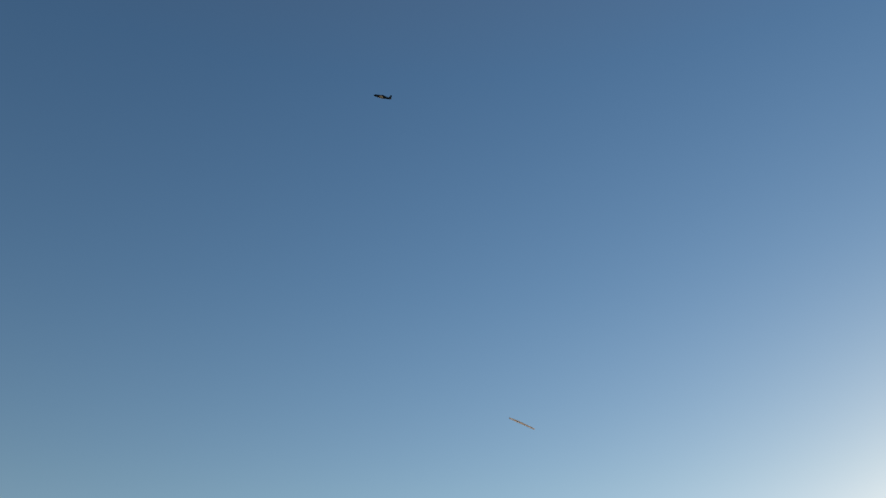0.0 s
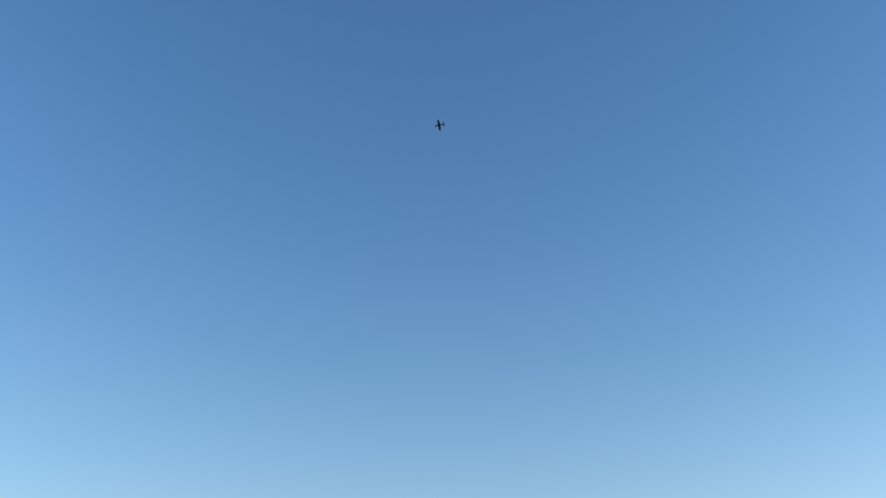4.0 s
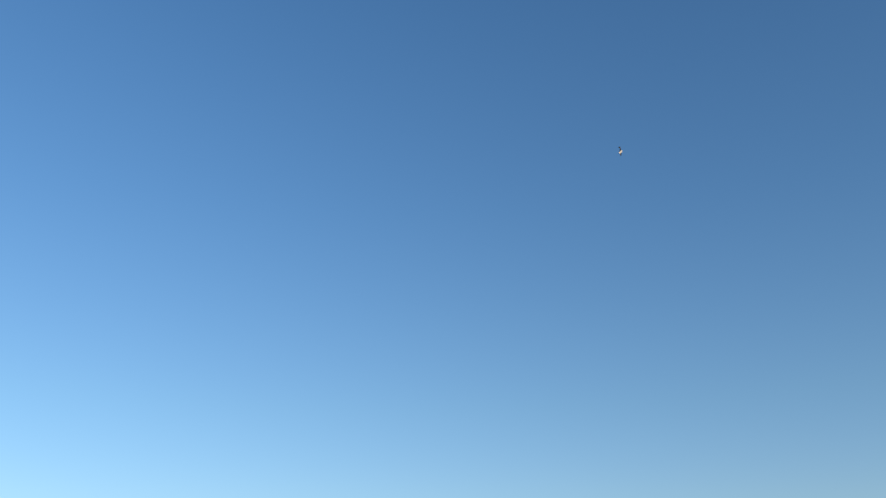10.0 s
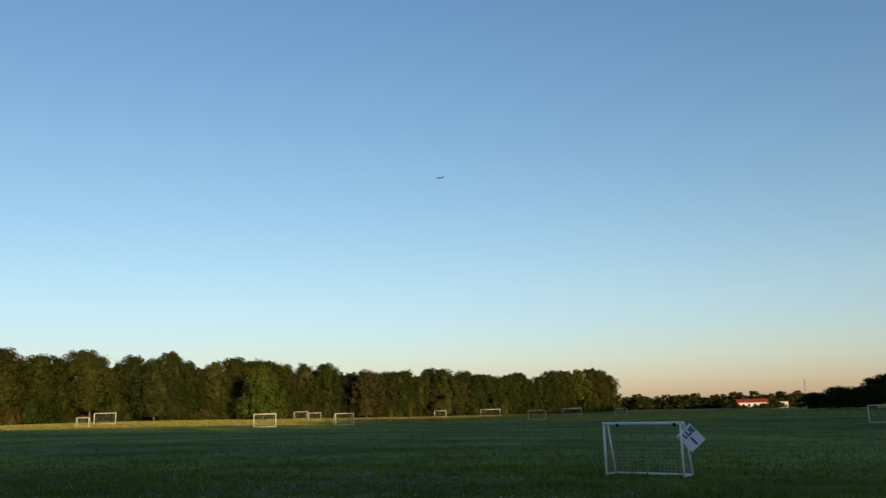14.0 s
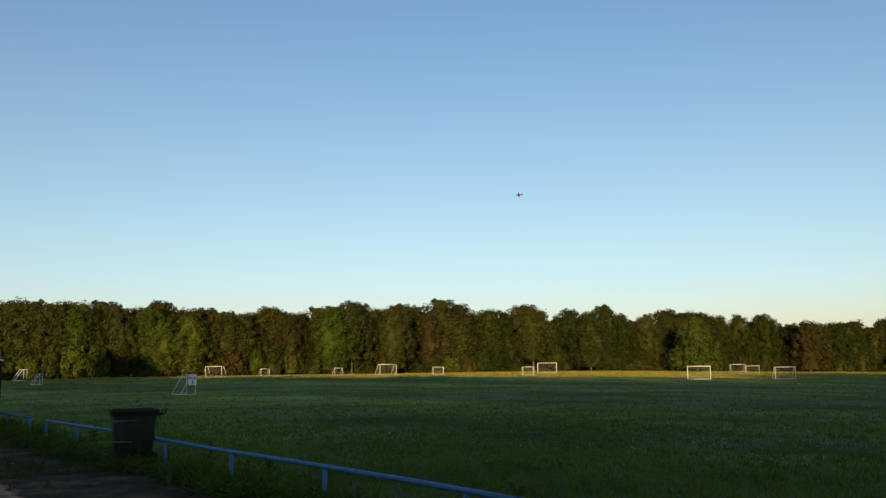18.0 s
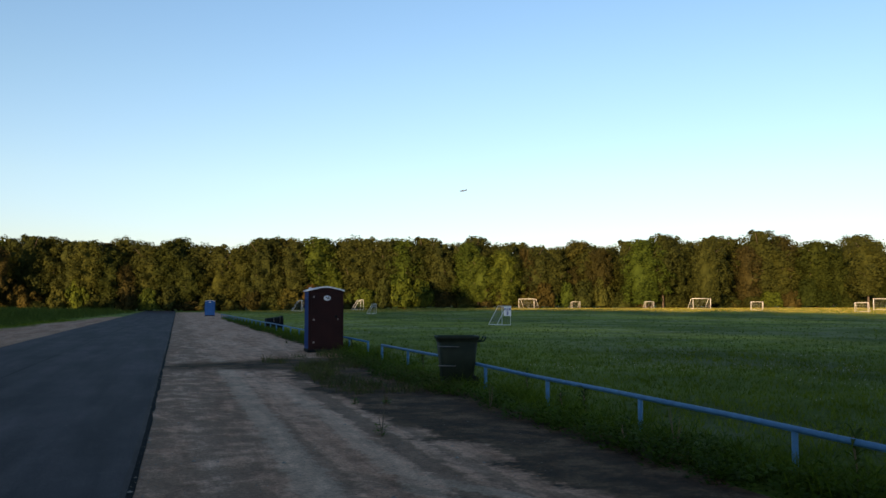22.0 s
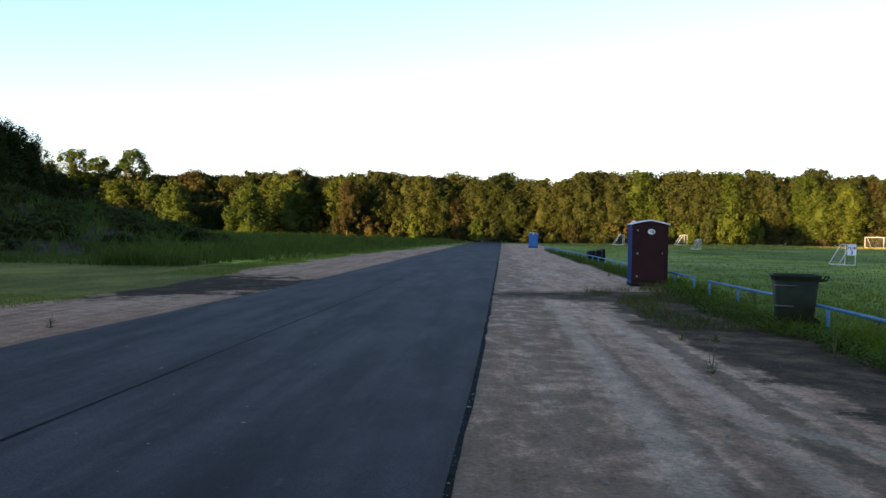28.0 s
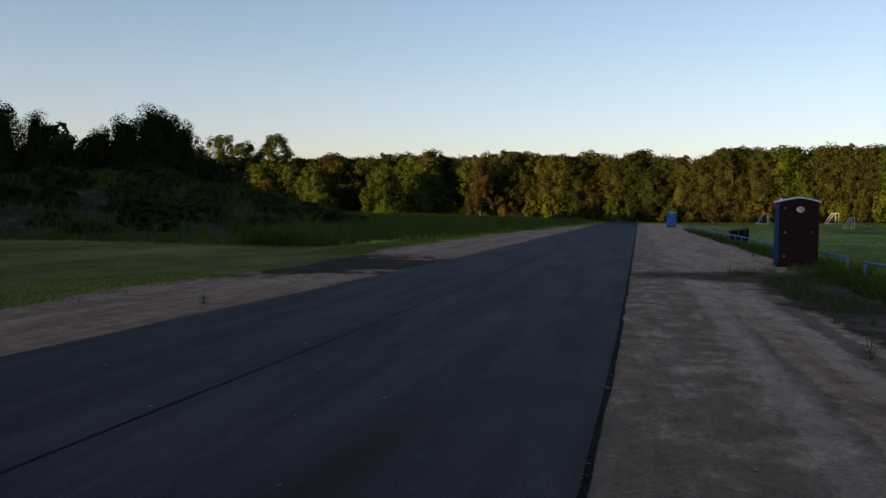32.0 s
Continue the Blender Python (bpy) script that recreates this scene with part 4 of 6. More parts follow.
def mound():
    vs, fs = [], []
    nx, ny = 60, 60
    for j in range(ny + 1):
        for i in range(nx + 1):
            x, y = -85 + 72 * i / nx, 28 + 72 * j / ny
            vs.append((x, y, gz(x, y) - 0.25 + mound_z(x, y)))
    for j in range(ny):
        for i in range(nx):
            k = j * (nx + 1) + i
            fs.append((k, k + 1, k + nx + 2, k + nx + 1))
    me = bpy.data.meshes.new("mound")
    me.from_pydata(vs, [], fs)
    tagged(part_mesh("mound", me, EARTH), "earth mound grown over with tall weeds", "mound", kind="structure")
    rng = random.Random(31)
    pl = []
    while len(pl) < 4500:
        x, y = rng.uniform(-75, -16), rng.uniform(34, 92)
        z = mound_z(x, y)
        if z > 0.28:
            pl.append((x, y, z - 0.2, rng.uniform(0.6, 1.4)))
    tagged(blades("mound_weeds", pl, 0.85, 0.05, BLADE_TALL, 5, 0.6, 3), "dense tall weeds covering the mound", "weeds", kind="stuff")
    for i in range(330):
        x, y = rng.uniform(-66, -20), rng.uniform(38, 78)
        if mound_z(x, y) < 0.45:
            continue
        # every third bush takes the leaf colour that carries shade
        b = bush(x, y, rng.uniform(0.8, 1.5), rng.uniform(2.0, 3.6), rng.uniform(0, 360), (LEAF_DARK_SHADED, LEAF, LEAF)[i % 3], "shaggy dark weed bush on the mound", i, "weed_bush", "weed bushes on the mound")
        b.location.z += mound_z(x, y) - 0.55


def tall_grass():
    rng = random.Random(33)
    pl = []
    while len(pl) < 22000:
        y = 35.5 + 1.6 * noise.noise((len(pl) * 0.37, 2.0, 1.0)) + 140 * rng.random() ** 1.4
        lo, hi = (-0.95 * y - 12 if y < 60 else -0.5 * y - 8), west_edge(y) - 1.0
        x = rng.uniform(lo, hi)
        edge = min(1.0, (hi - x) / 4.0)
        if x < -13 or y > 44:
            pl.append((x, y, 0, (0.45 + 0.75 * edge) * rng.uniform(0.7, 1.2) * (0.45 if x < -17 and y < 46 else 1.0)))
    tagged(blades("tall_grass", pl, 0.72, 0.042, BLADE_TALL, 5, 0.55, 5), "tall uncut green grass on the field west of the road", "grass", kind="stuff")


def weed_edge(y):
    """Where the weeds under the rail begin; bare earth lies before the toilet."""
    return (5.15 + wob(y, 0.35, 0.3, 17.0)) + (0.3 if 24 < y < 30.3 else -0.35 if 14.5 < y < 24 else 0.0)


def turf(name, n, seed, h, w, material, label, inside, x0, x1, y0, y1):
    """A sward of very many small upright blades."""
    rng = np.random.default_rng(seed)
    x, y = rng.uniform(x0, x1, n), rng.uniform(y0, y1, n)
    keep = inside(x, y)
    x, y = x[keep], y[keep]
    n = len(x)
    z = np.array([gz(a, b) for a, b in zip(x.tolist(), y.tolist())])
    a, hh, ww = rng.uniform(0, math.tau, n), h * rng.uniform(0.5, 1.3, n), w * rng.uniform(0.6, 1.3, n) / 2
    dx, dy = np.cos(a) * ww, np.sin(a) * ww
    lx, ly = rng.normal(scale=0.3, size=n) * hh, rng.normal(scale=0.3, size=n) * hh
    v = np.stack([np.stack([x - dx, y - dy, z], 1), np.stack([x + dx, y + dy, z], 1), np.stack([x + lx, y + ly, z + hh], 1)], 1).reshape(-1, 3)
    me = bpy.data.meshes.new(name)
    me.from_pydata(v.tolist(), [], np.arange(3 * n).reshape(-1, 3).tolist())
    tagged(part_mesh(name, me, material), label, "grass", kind="stuff")


def verge_weeds():
    rng = random.Random(35)
    pl = []
    for i in range(3000):
        y = 1.5 + 95 * rng.random() ** 1.9
        x = weed_edge(y) + abs(rng.gauss(0.0, 0.55)) - 0.12
        if x < 7.5:
            pl.append((x, y, 0, rng.uniform(0.3, 1.1) * (1.0 if abs(x - 5.8) < 0.6 else 0.55)))
    tagged(blades("verge_grass", pl, 0.34, 0.014, WEED, 10, 0.7, 6), "ragged uncut grass under the rail", "grass", kind="stuff")
    pl = []
    while len(pl) < 900:
        y = rng.uniform(15.0, 27.5)
        x = rng.uniform(2.2 + 0.12 * abs(y - 22), 5.3)
        if noise.noise((x * 0.8, y * 0.35, 4.0)) + 0.22 * (x - 3.6) > 0.0:
            pl.append((x, y, 0, rng.uniform(0.35, 1.1)))
    tagged(blades("dry_weeds", pl, 0.24, 0.012, leaf_material("withered weeds", (0.080, 0.062, 0.026), (0.105, 0.120, 0.040), 0.15), 6, 0.9, 8), "withered brown weeds on the bare earth by the toilet", "weeds", kind="stuff")
    gen = np.random.default_rng(61)
    n, per = 1500, 34
    yy = 2.0 + 80 * gen.random(n) ** 2.0
    xx = np.array([weed_edge(float(q)) for q in yy]) + np.abs(gen.normal(0, 0.5, n)) - 0.35
    hh = gen.uniform(0.07, 0.34, n) * np.where(np.abs(xx - 5.4) < 1.0, 1.0, 0.5)
    g = np.array([gz(float(a), float(c)) for a, c in zip(xx, yy)])
    a = gen.uniform(0, math.tau, (n, per))
    rad = np.sqrt(gen.random((n, per))) * (0.06 + hh[:, None] * 0.55)
    c = np.stack([xx[:, None] + rad * np.cos(a), yy[:, None] + rad * np.sin(a), g[:, None] + hh[:, None] * gen.random((n, per)) * (1 - 0.4 * rad / 0.3)], 2).reshape(-1, 3)
    u = np.stack([np.cos(a), np.sin(a), gen.uniform(-0.2, 0.7, (n, per))], 2).reshape(-1, 3) * gen.uniform(0.025, 0.06, n * per)[:, None]
    v = np.stack([-np.sin(a), np.cos(a), gen.uniform(-0.4, 0.4, (n, per))], 2).reshape(-1, 3) * gen.uniform(0.010, 0.022, n * per)[:, None]
    p = np.stack([c - u * 0.4, c + v, c + u, c - v], 1).reshape(-1, 3)
    me = bpy.data.meshes.new("verge_weeds")
    me.from_pydata(p.tolist(), [], np.arange(4 * n * per).reshape(-1, 4).tolist())
    tagged(part_mesh("verge_weeds", me, WEED), "low leafy weeds along the rail", "weeds", kind="stuff")
    pl = []
    for i in range(30000):
        x, y = 5.6 + abs(rng.gauss(0, 13)), 4 + rng.gauss(0, 15)
        pl.append((x, y, 0, rng.uniform(0.6, 1.3)))
    tagged(blades("field_grass_tufts", pl, 0.10, 0.015, BLADE, 4, 0.7, 7), "short mown grass tufts on the field", "grass", kind="stuff")
    # thinner blades over the rest of the field, where they stand against the low light
    pl = []
    for i in range(30000):
        r, az = 22 + 290 * rng.random() ** 1.25, radians(rng.uniform(-100, 2))
        x, y = -math.sin(az) * r, math.cos(az) * r
        if x < 6.5 or 0.208 * x + 0.978 * y > 184:
            continue
        pl.append((x, y, 0, 0.6 + r / 200))
    tagged(blades("field_grass", pl, 0.10, 0.06, BLADE, 2, 0.5, 9), "mown grass and clover stems across the field", "grass", kind="stuff")
    # region of the sunlit far strip; the stems' straw colour paints its light
    far = lambda x, y: (0.208 * x + 0.978 * y < 184) & (y > 128 - 0.9 * np.maximum(x - 50, 0))
    turf("far_turf", 160000, 91, 0.085, 0.06, BLADE, "short green turf along the far edge of the field", far, 15, 330, 15, 185)
    turf("dry_stems", 330000, 92, 0.10, 0.055, BLADE_SUNLIT, "straw-coloured stems in the far grass, sunlight put into their colour", far, 15, 330, 15, 185)
    edge = np.vectorize(west_edge)
    turf("verge_turf", 150000, 93, 0.06, 0.014, BLADE, "ragged grass creeping over the washed gravel", lambda x, y: (x < edge(y) + 0.45 * np.sin(y * 2.3 + 2 * np.sin(y * 0.9)) + 0.25) & (x > edge(y) - 2.2) & ((y < 19) | (y > 29)), -14, -5.5, 3, 90)
    # clover heads
    vs, fs = [], []
    for i in range(32000):
        y, x = -2 + 72 * rng.random() ** 1.15, 7.0 + 54 * rng.random() ** 1.2
        if noise.noise((x * 0.12, y * 0.05, 3.0)) + 0.6 * noise.noise((x * 0.5, y * 0.3, 9.0)) < 0.25:
            continue
        z, r = gz(x, y) + rng.uniform(0.04, 0.09), rng.uniform(0.006, 0.0115)
        k = len(vs)
        vs += [(x + r, y, z), (x - r * 0.5, y + r * 0.87, z), (x - r * 0.5, y - r * 0.87, z), (x, y, z + r), (x, y, z - r)]
        fs += [(k, k + 1, k + 3), (k + 1, k + 2, k + 3), (k + 2, k, k + 3), (k + 1, k, k + 4), (k + 2, k + 1, k + 4), (k, k + 2, k + 4)]
    me = bpy.data.meshes.new("clover_heads")
    me.from_pydata(vs, [], fs)
    tagged(part_mesh("clover_heads", me, CLOVER), "white clover heads scattered over the field", "clover", kind="stuff")


def pebbles():
    rng = random.Random(41)
    vs, fs = [], []
    for i in range(3600):
        y = 2.2 + 40 * rng.random() ** 2.2
        if rng.random() < 0.8:
            a, b = road_r(y), east_edge(y)
        else:
            a, b = west_edge(y), road_l(y)
        x = rng.uniform(a, b) if rng.random() < 0.6 else a + abs(rng.gauss(0.02, 0.12))
        r = rng.uniform(0.004, 0.012) if rng.random() < 0.95 else rng.uniform(0.012, 0.03)
        z, k, t = gz(x, y) + 0.008 + r * 0.2, len(vs), rng.uniform(0, 6)
        for j in range(5):
            q = r * rng.uniform(0.7, 1.2)
            vs.append((x + q * math.cos(t + j * 1.257), y + q * math.sin(t + j * 1.257), z))
        vs.append((x + rng.uniform(-0.3, 0.3) * r, y, z + r * rng.uniform(0.4, 0.8)))
        fs += [(k + j, k + (j + 1) % 5, k + 5) for j in range(5)]
    for i in range(40):
        x, y, r = rng.uniform(-5.8, -1.2), 3.5 + 14 * rng.random() ** 1.5, rng.uniform(0.006, 0.016)
        k, t = len(vs), rng.uniform(0, 6)
        for j in range(5):
            vs.append((x + r * 1.4 * math.cos(t + j * 1.257), y + r * math.sin(t + j * 1.257), gz(x, y) + 0.056))
        vs.append((x, y, gz(x, y) + 0.056 + r * 0.4))
        fs += [(k + j, k + (j + 1) % 5, k + 5) for j in range(5)]
    me = bpy.data.meshes.new("pebbles")
    me.from_pydata(vs, [], fs)
    stone = mat("pebble stone", (0.20, 0.165, 0.135), 0.9, 0, 0.5, 14)
    tagged(part_mesh("pebbles", me, stone), "loose pebbles and clods on the gravel verges", "pebbles", kind="stuff")


def weed(x, y, h, label="thin dry weed standing in the gravel"):
    rng = random.Random(int(x * 100 + y * 10))
    ob = thing("weed", label, "weed", pose(x, y, gz(x, y)), "weeds in the gravel")
    bm = bmesh.new()
    for k in range(4):
        a = rng.uniform(0, math.tau)
        add_tube(bm, (0, 0, 0), (math.cos(a) * h * 0.15, math.sin(a) * h * 0.15, h * rng.uniform(0.6, 1)), 0.006, 0.002, 5)
    part("stalk", bm, STALK, ob)
    vs, fs = [], []
    for k in range(60):
        a, r, z = rng.uniform(0, math.tau), rng.uniform(0, 0.16) * h / 0.5, rng.uniform(0.0, 0.45) * h
        c = Vector((math.cos(a) * r, math.sin(a) * r, z))
        u = Vector((math.cos(a), math.sin(a), 0.4)) * 0.05
        s = Vector((-math.sin(a), math.cos(a), 0)) * 0.012
        i = len(vs)
        vs += [c - s, c + s, c + u]
        fs.append((i, i + 1, i + 2))
    me = bpy.data.meshes.new("leaves")
    me.from_pydata([tuple(v) for v in vs], [], fs)
    part_mesh("leaves", me, WEED, ob)


def leafy_weed(x, y, h, seed, label):
    """A rank weed: a stout stem with long leaves that arch and droop."""
    rng = random.Random(seed)
    ob = thing("tall_weed", label, "weed", pose(x, y, gz(x, y)), "tall weeds at the rail")
    bm = bmesh.new()
    add_path(bm, [(0, 0, -0.03), (0.01, 0.01, h * 0.4), (-0.01, 0.02, h * 0.8), (0.0, 0.03, h)], 0.009, 6)
    part("stem", bm, STALK, ob)
    vs, fs = [], []
    for k in range(6):
        q = k / 5
        c, w = Vector((0.30 * q, 0, 0.16 * math.sin(q * 2.6) - 0.05 * q)), 0.026 * math.sin(math.pi * (0.12 + 0.86 * q)) + 0.002
        vs += [c + Vector((0, -w, 0.3 * w)), c + Vector((0, 0, -0.1 * w)), c + Vector((0, w, 0.3 * w))]
    for k in range(5):
        i = k * 3
        fs += [(i, i + 1, i + 4, i + 3), (i + 1, i + 2, i + 5, i + 4)]
    me = bpy.data.meshes.new("leaf")
    me.from_pydata([tuple(v) for v in vs], [], fs)
    for k in range(18):
        z = h * (0.12 + 0.88 * k / 17)
        leaf = part_mesh("leaf", me, BLADE_TALL, ob)
        s = rng.uniform(0.7, 1.15) * h / 0.6
        leaf.matrix_basis = pose(0, 0.02, z, 0, rng.uniform(-20, 15), k * 137.5 + rng.uniform(-20, 20)) @ Matrix.Scale(s, 4)


mound()
tall_grass()
verge_weeds()
pebbles()
for x, y, h in ((2.52, 10.36, 0.34), (2.85, 13.6, 0.22), (-6.9, 13.0, 0.25), (5.3, 8.3, 0.5), (3.33, 13.5, 0.26), (3.91, 16.2, 0.42), (4.6, 12.2, 0.4), (4.5, 24.9, 0.25), (4.4, 34.8, 0.2)):
    weed(x, y, h)
for i, (x, y, h) in enumerate(((5.78, 6.2, 0.46), (5.72, 11.3, 0.38), (5.45, 11.5, 0.32), (4.95, 8.8, 0.24), (5.9, 5.2, 0.3), (5.6, 27.6, 0.4), (5.95, 20.5, 0.4), (6.05, 14.2, 0.38))):
    leafy_weed(x, y, h, i, "rank dark weed with long drooping leaves at the rail")


# ------------------------------------------------------------ rail
def rail(name, y0, y1, posts, x0, x1):
    h, r = 0.43, 0.032
    ob = thing(name, "low blue painted pipe rail on short posts", "rail", pose(0, 0, 0), "pipe rails along the field")
    at = lambda y: x0 + (x1 - x0) * (y - y0) / (y1 - y0)
    bm = bmesh.new()
    add_path(bm, [(at(y0 + (y1 - y0) * k / 14), y0 + (y1 - y0) * k / 14, gz(at(y0), y0 + (y1 - y0) * k / 14) + h + 0.012 * math.sin(k * 1.7)) for k in range(15)], r, 10)
    part("rail_pipe", bm, RAIL_BLUE, ob)
    for y in posts:
        g = gz(at(y), y)
        part("post", tube((at(y), y, g - 0.1), (at(y), y, g + h - 0.015), 0.032, None, 10), RAIL_BLUE, ob)


rail("pipe_rail", -14.0, 24.05, [-13.9, -10.2, -7.35, -4.5, -1.65, 1.2, 4.05, 6.9, 9.75, 12.6, 15.45, 18.3, 21.15, 24.0], 5.66, 5.75)
rail("pipe_rail", 25.85, 98.0, [25.9] + [28.7 + 2.85 * k for k in range(24)] + [97.9], 5.76, 5.2)


# ------------------------------------------------------------ toilets and bins
def toilet(x, y, turn, body, side, label, name="portable_toilet", w=1.14, d=1.14, h=2.06):
    ob = thing(name, label, "portable toilet", pose(x, y, gz(x, y), 0, 0, turn), "portable toilets")
    part("skid_base", box(-w / 2 - 0.02, w / 2 + 0.02, -d / 2 - 0.02, d / 2 + 0.02, 0.0, 0.11, 0.02), BLACK, ob)
    part("side_wall", box(-w / 2, -w / 2 + 0.05, -d / 2 + 0.05, d / 2, 0.11, h - 0.06, 0.012), side, ob)
    part("side_wall", box(w / 2 - 0.05, w / 2, -d / 2 + 0.05, d / 2, 0.11, h - 0.06, 0.012), side, ob)
    part("back_wall", box(-w / 2 + 0.05, w / 2 - 0.05, d / 2 - 0.05, d / 2, 0.11, h - 0.06, 0.01), side, ob)
    bm = bmesh.new()
    # front frame with a low gable
    prof = [(-w / 2, 0.11), (w / 2, 0.11), (w / 2, h - 0.04), (0, h + 0.09), (-w / 2, h - 0.04)]
    lo = [bm.verts.new((px, -d / 2 + 0.05, pz)) for px, pz in prof]
    hi = [bm.verts.new((px, -d / 2, pz)) for px, pz in prof]
    bm.faces.new(lo)
    bm.faces.new(list(reversed(hi)))
    for k in range(5):
        bm.faces.new((lo[k], hi[k], hi[(k + 1) % 5], lo[(k + 1) % 5]))
    part("front_frame", bm, body, ob)
    door = part("door", box(-w / 2 + 0.10, w / 2 - 0.09, -d / 2 - 0.022, -d / 2 - 0.002, 0.18, h - 0.12, 0.012), body, ob)
    for z in (0.34, 1.07, 1.81):
        part("hinge", box(-w / 2 + 0.14, -w / 2 + 0.20, -d / 2 - 0.034, -d / 2 - 0.023, z - 0.03, z + 0.03, 0.008), HINGE, door, "dull grey square hinge plate")
    bm = bmesh.new()
    add_lathe(bm, [(-0.012, 0.04, 0.04), (0.012, 0.04, 0.04)], 14)
    bmesh.ops.transform(bm, matrix=pose(w / 2 - 0.25, -d / 2 - 0.034, 1.17, 90), verts=bm.verts)
    part("latch", bm, BLACK, door, "round black latch")
    part("door_handle", box(w / 2 - 0.2, w / 2 - 0.17, -d / 2 - 0.04, -d / 2 - 0.02, 1.05, 1.12, 0.006), STEEL, door)
    bm = bmesh.new()
    add_lathe(bm, [(-0.004, 0.115, 0.085), (0.004, 0.115, 0.085)], 24)
    bmesh.ops.transform(bm, matrix=pose(0.03, -d / 2 - 0.028, 1.77, 90), verts=bm.verts)
    plate = part("badge", bm, WHITE_PL, door, "white oval badge with worn dark marks")
    for k, (bx, bz, bw) in enumerate(((-0.045, 0.02, 0.04), (0.02, 0.03, 0.05), (-0.01, -0.02, 0.09), (0.05, -0.01, 0.03))):
        part("badge_mark", box(0.03 + bx, 0.03 + bx + bw, -d / 2 - 0.037, -d / 2 - 0.034, 1.77 + bz - 0.013, 1.77 + bz + 0.013), BLACK, plate)
    # the roof: a low vault that overhangs
    bm = bmesh.new()
    n = 10
    rows = []
    for yy in (-d / 2 - 0.05, d / 2 + 0.03):
        rows.append([(-w / 2 - 0.04 + (w + 0.08) * k / n, yy, h - 0.03 + 0.13 * (1 - abs(2 * k / n - 1) ** 1.35)) for k in range(n + 1)])
    t = [[bm.verts.new(p) for p in r] for r in rows]
    u = [[bm.verts.new((p[0], p[1], p[2] - 0.045)) for p in r] for r in rows]
    for k in range(n):
        bm.faces.new((t[0][k], t[0][k + 1], t[1][k + 1], t[1][k])).smooth = True
        bm.faces.new((u[0][k], u[1][k], u[1][k + 1], u[0][k + 1]))
        bm.faces.new((t[0][k], u[0][k], u[0][k + 1], t[0][k + 1]))
        bm.faces.new((t[1][k], t[1][k + 1], u[1][k + 1], u[1][k]))
    bm.faces.new((t[0][0], t[1][0], u[1][0], u[0][0]))
    bm.faces.new((t[0][n], u[0][n], u[1][n], t[1][n]))
    part("roof", bm, WHITE_PL, ob, "white translucent vaulted roof")
    part("vent_pipe", tube((-w / 2 + 0.16, d / 2 - 0.16, h - 0.02), (-w / 2 + 0.16, d / 2 - 0.16, h + 0.07), 0.05, None, 12), WHITE_PL, ob)
    for k in range(4):
        yy = -d / 2 + 0.16 + k * 0.25
        part("side_rib", box(-w / 2 - 0.012, -w / 2 - 0.001, yy, yy + 0.1, 0.2, h - 0.25, 0.004), side, ob)
        part("side_rib", box(w / 2 + 0.001, w / 2 + 0.012, yy, yy + 0.1, 0.2, h - 0.25, 0.004), side, ob)
    return ob


toilet(4.86, 28.65, -2, MAROON, POTTY_NAVY, "maroon portable toilet with blue sides and white roof")
toilet(4.55, 113.0, -2, POTTY_BLUE, POTTY_BLUE, "bright blue portable toilet with a white roof far along the verge", w=1.2, d=1.2, h=1.9)


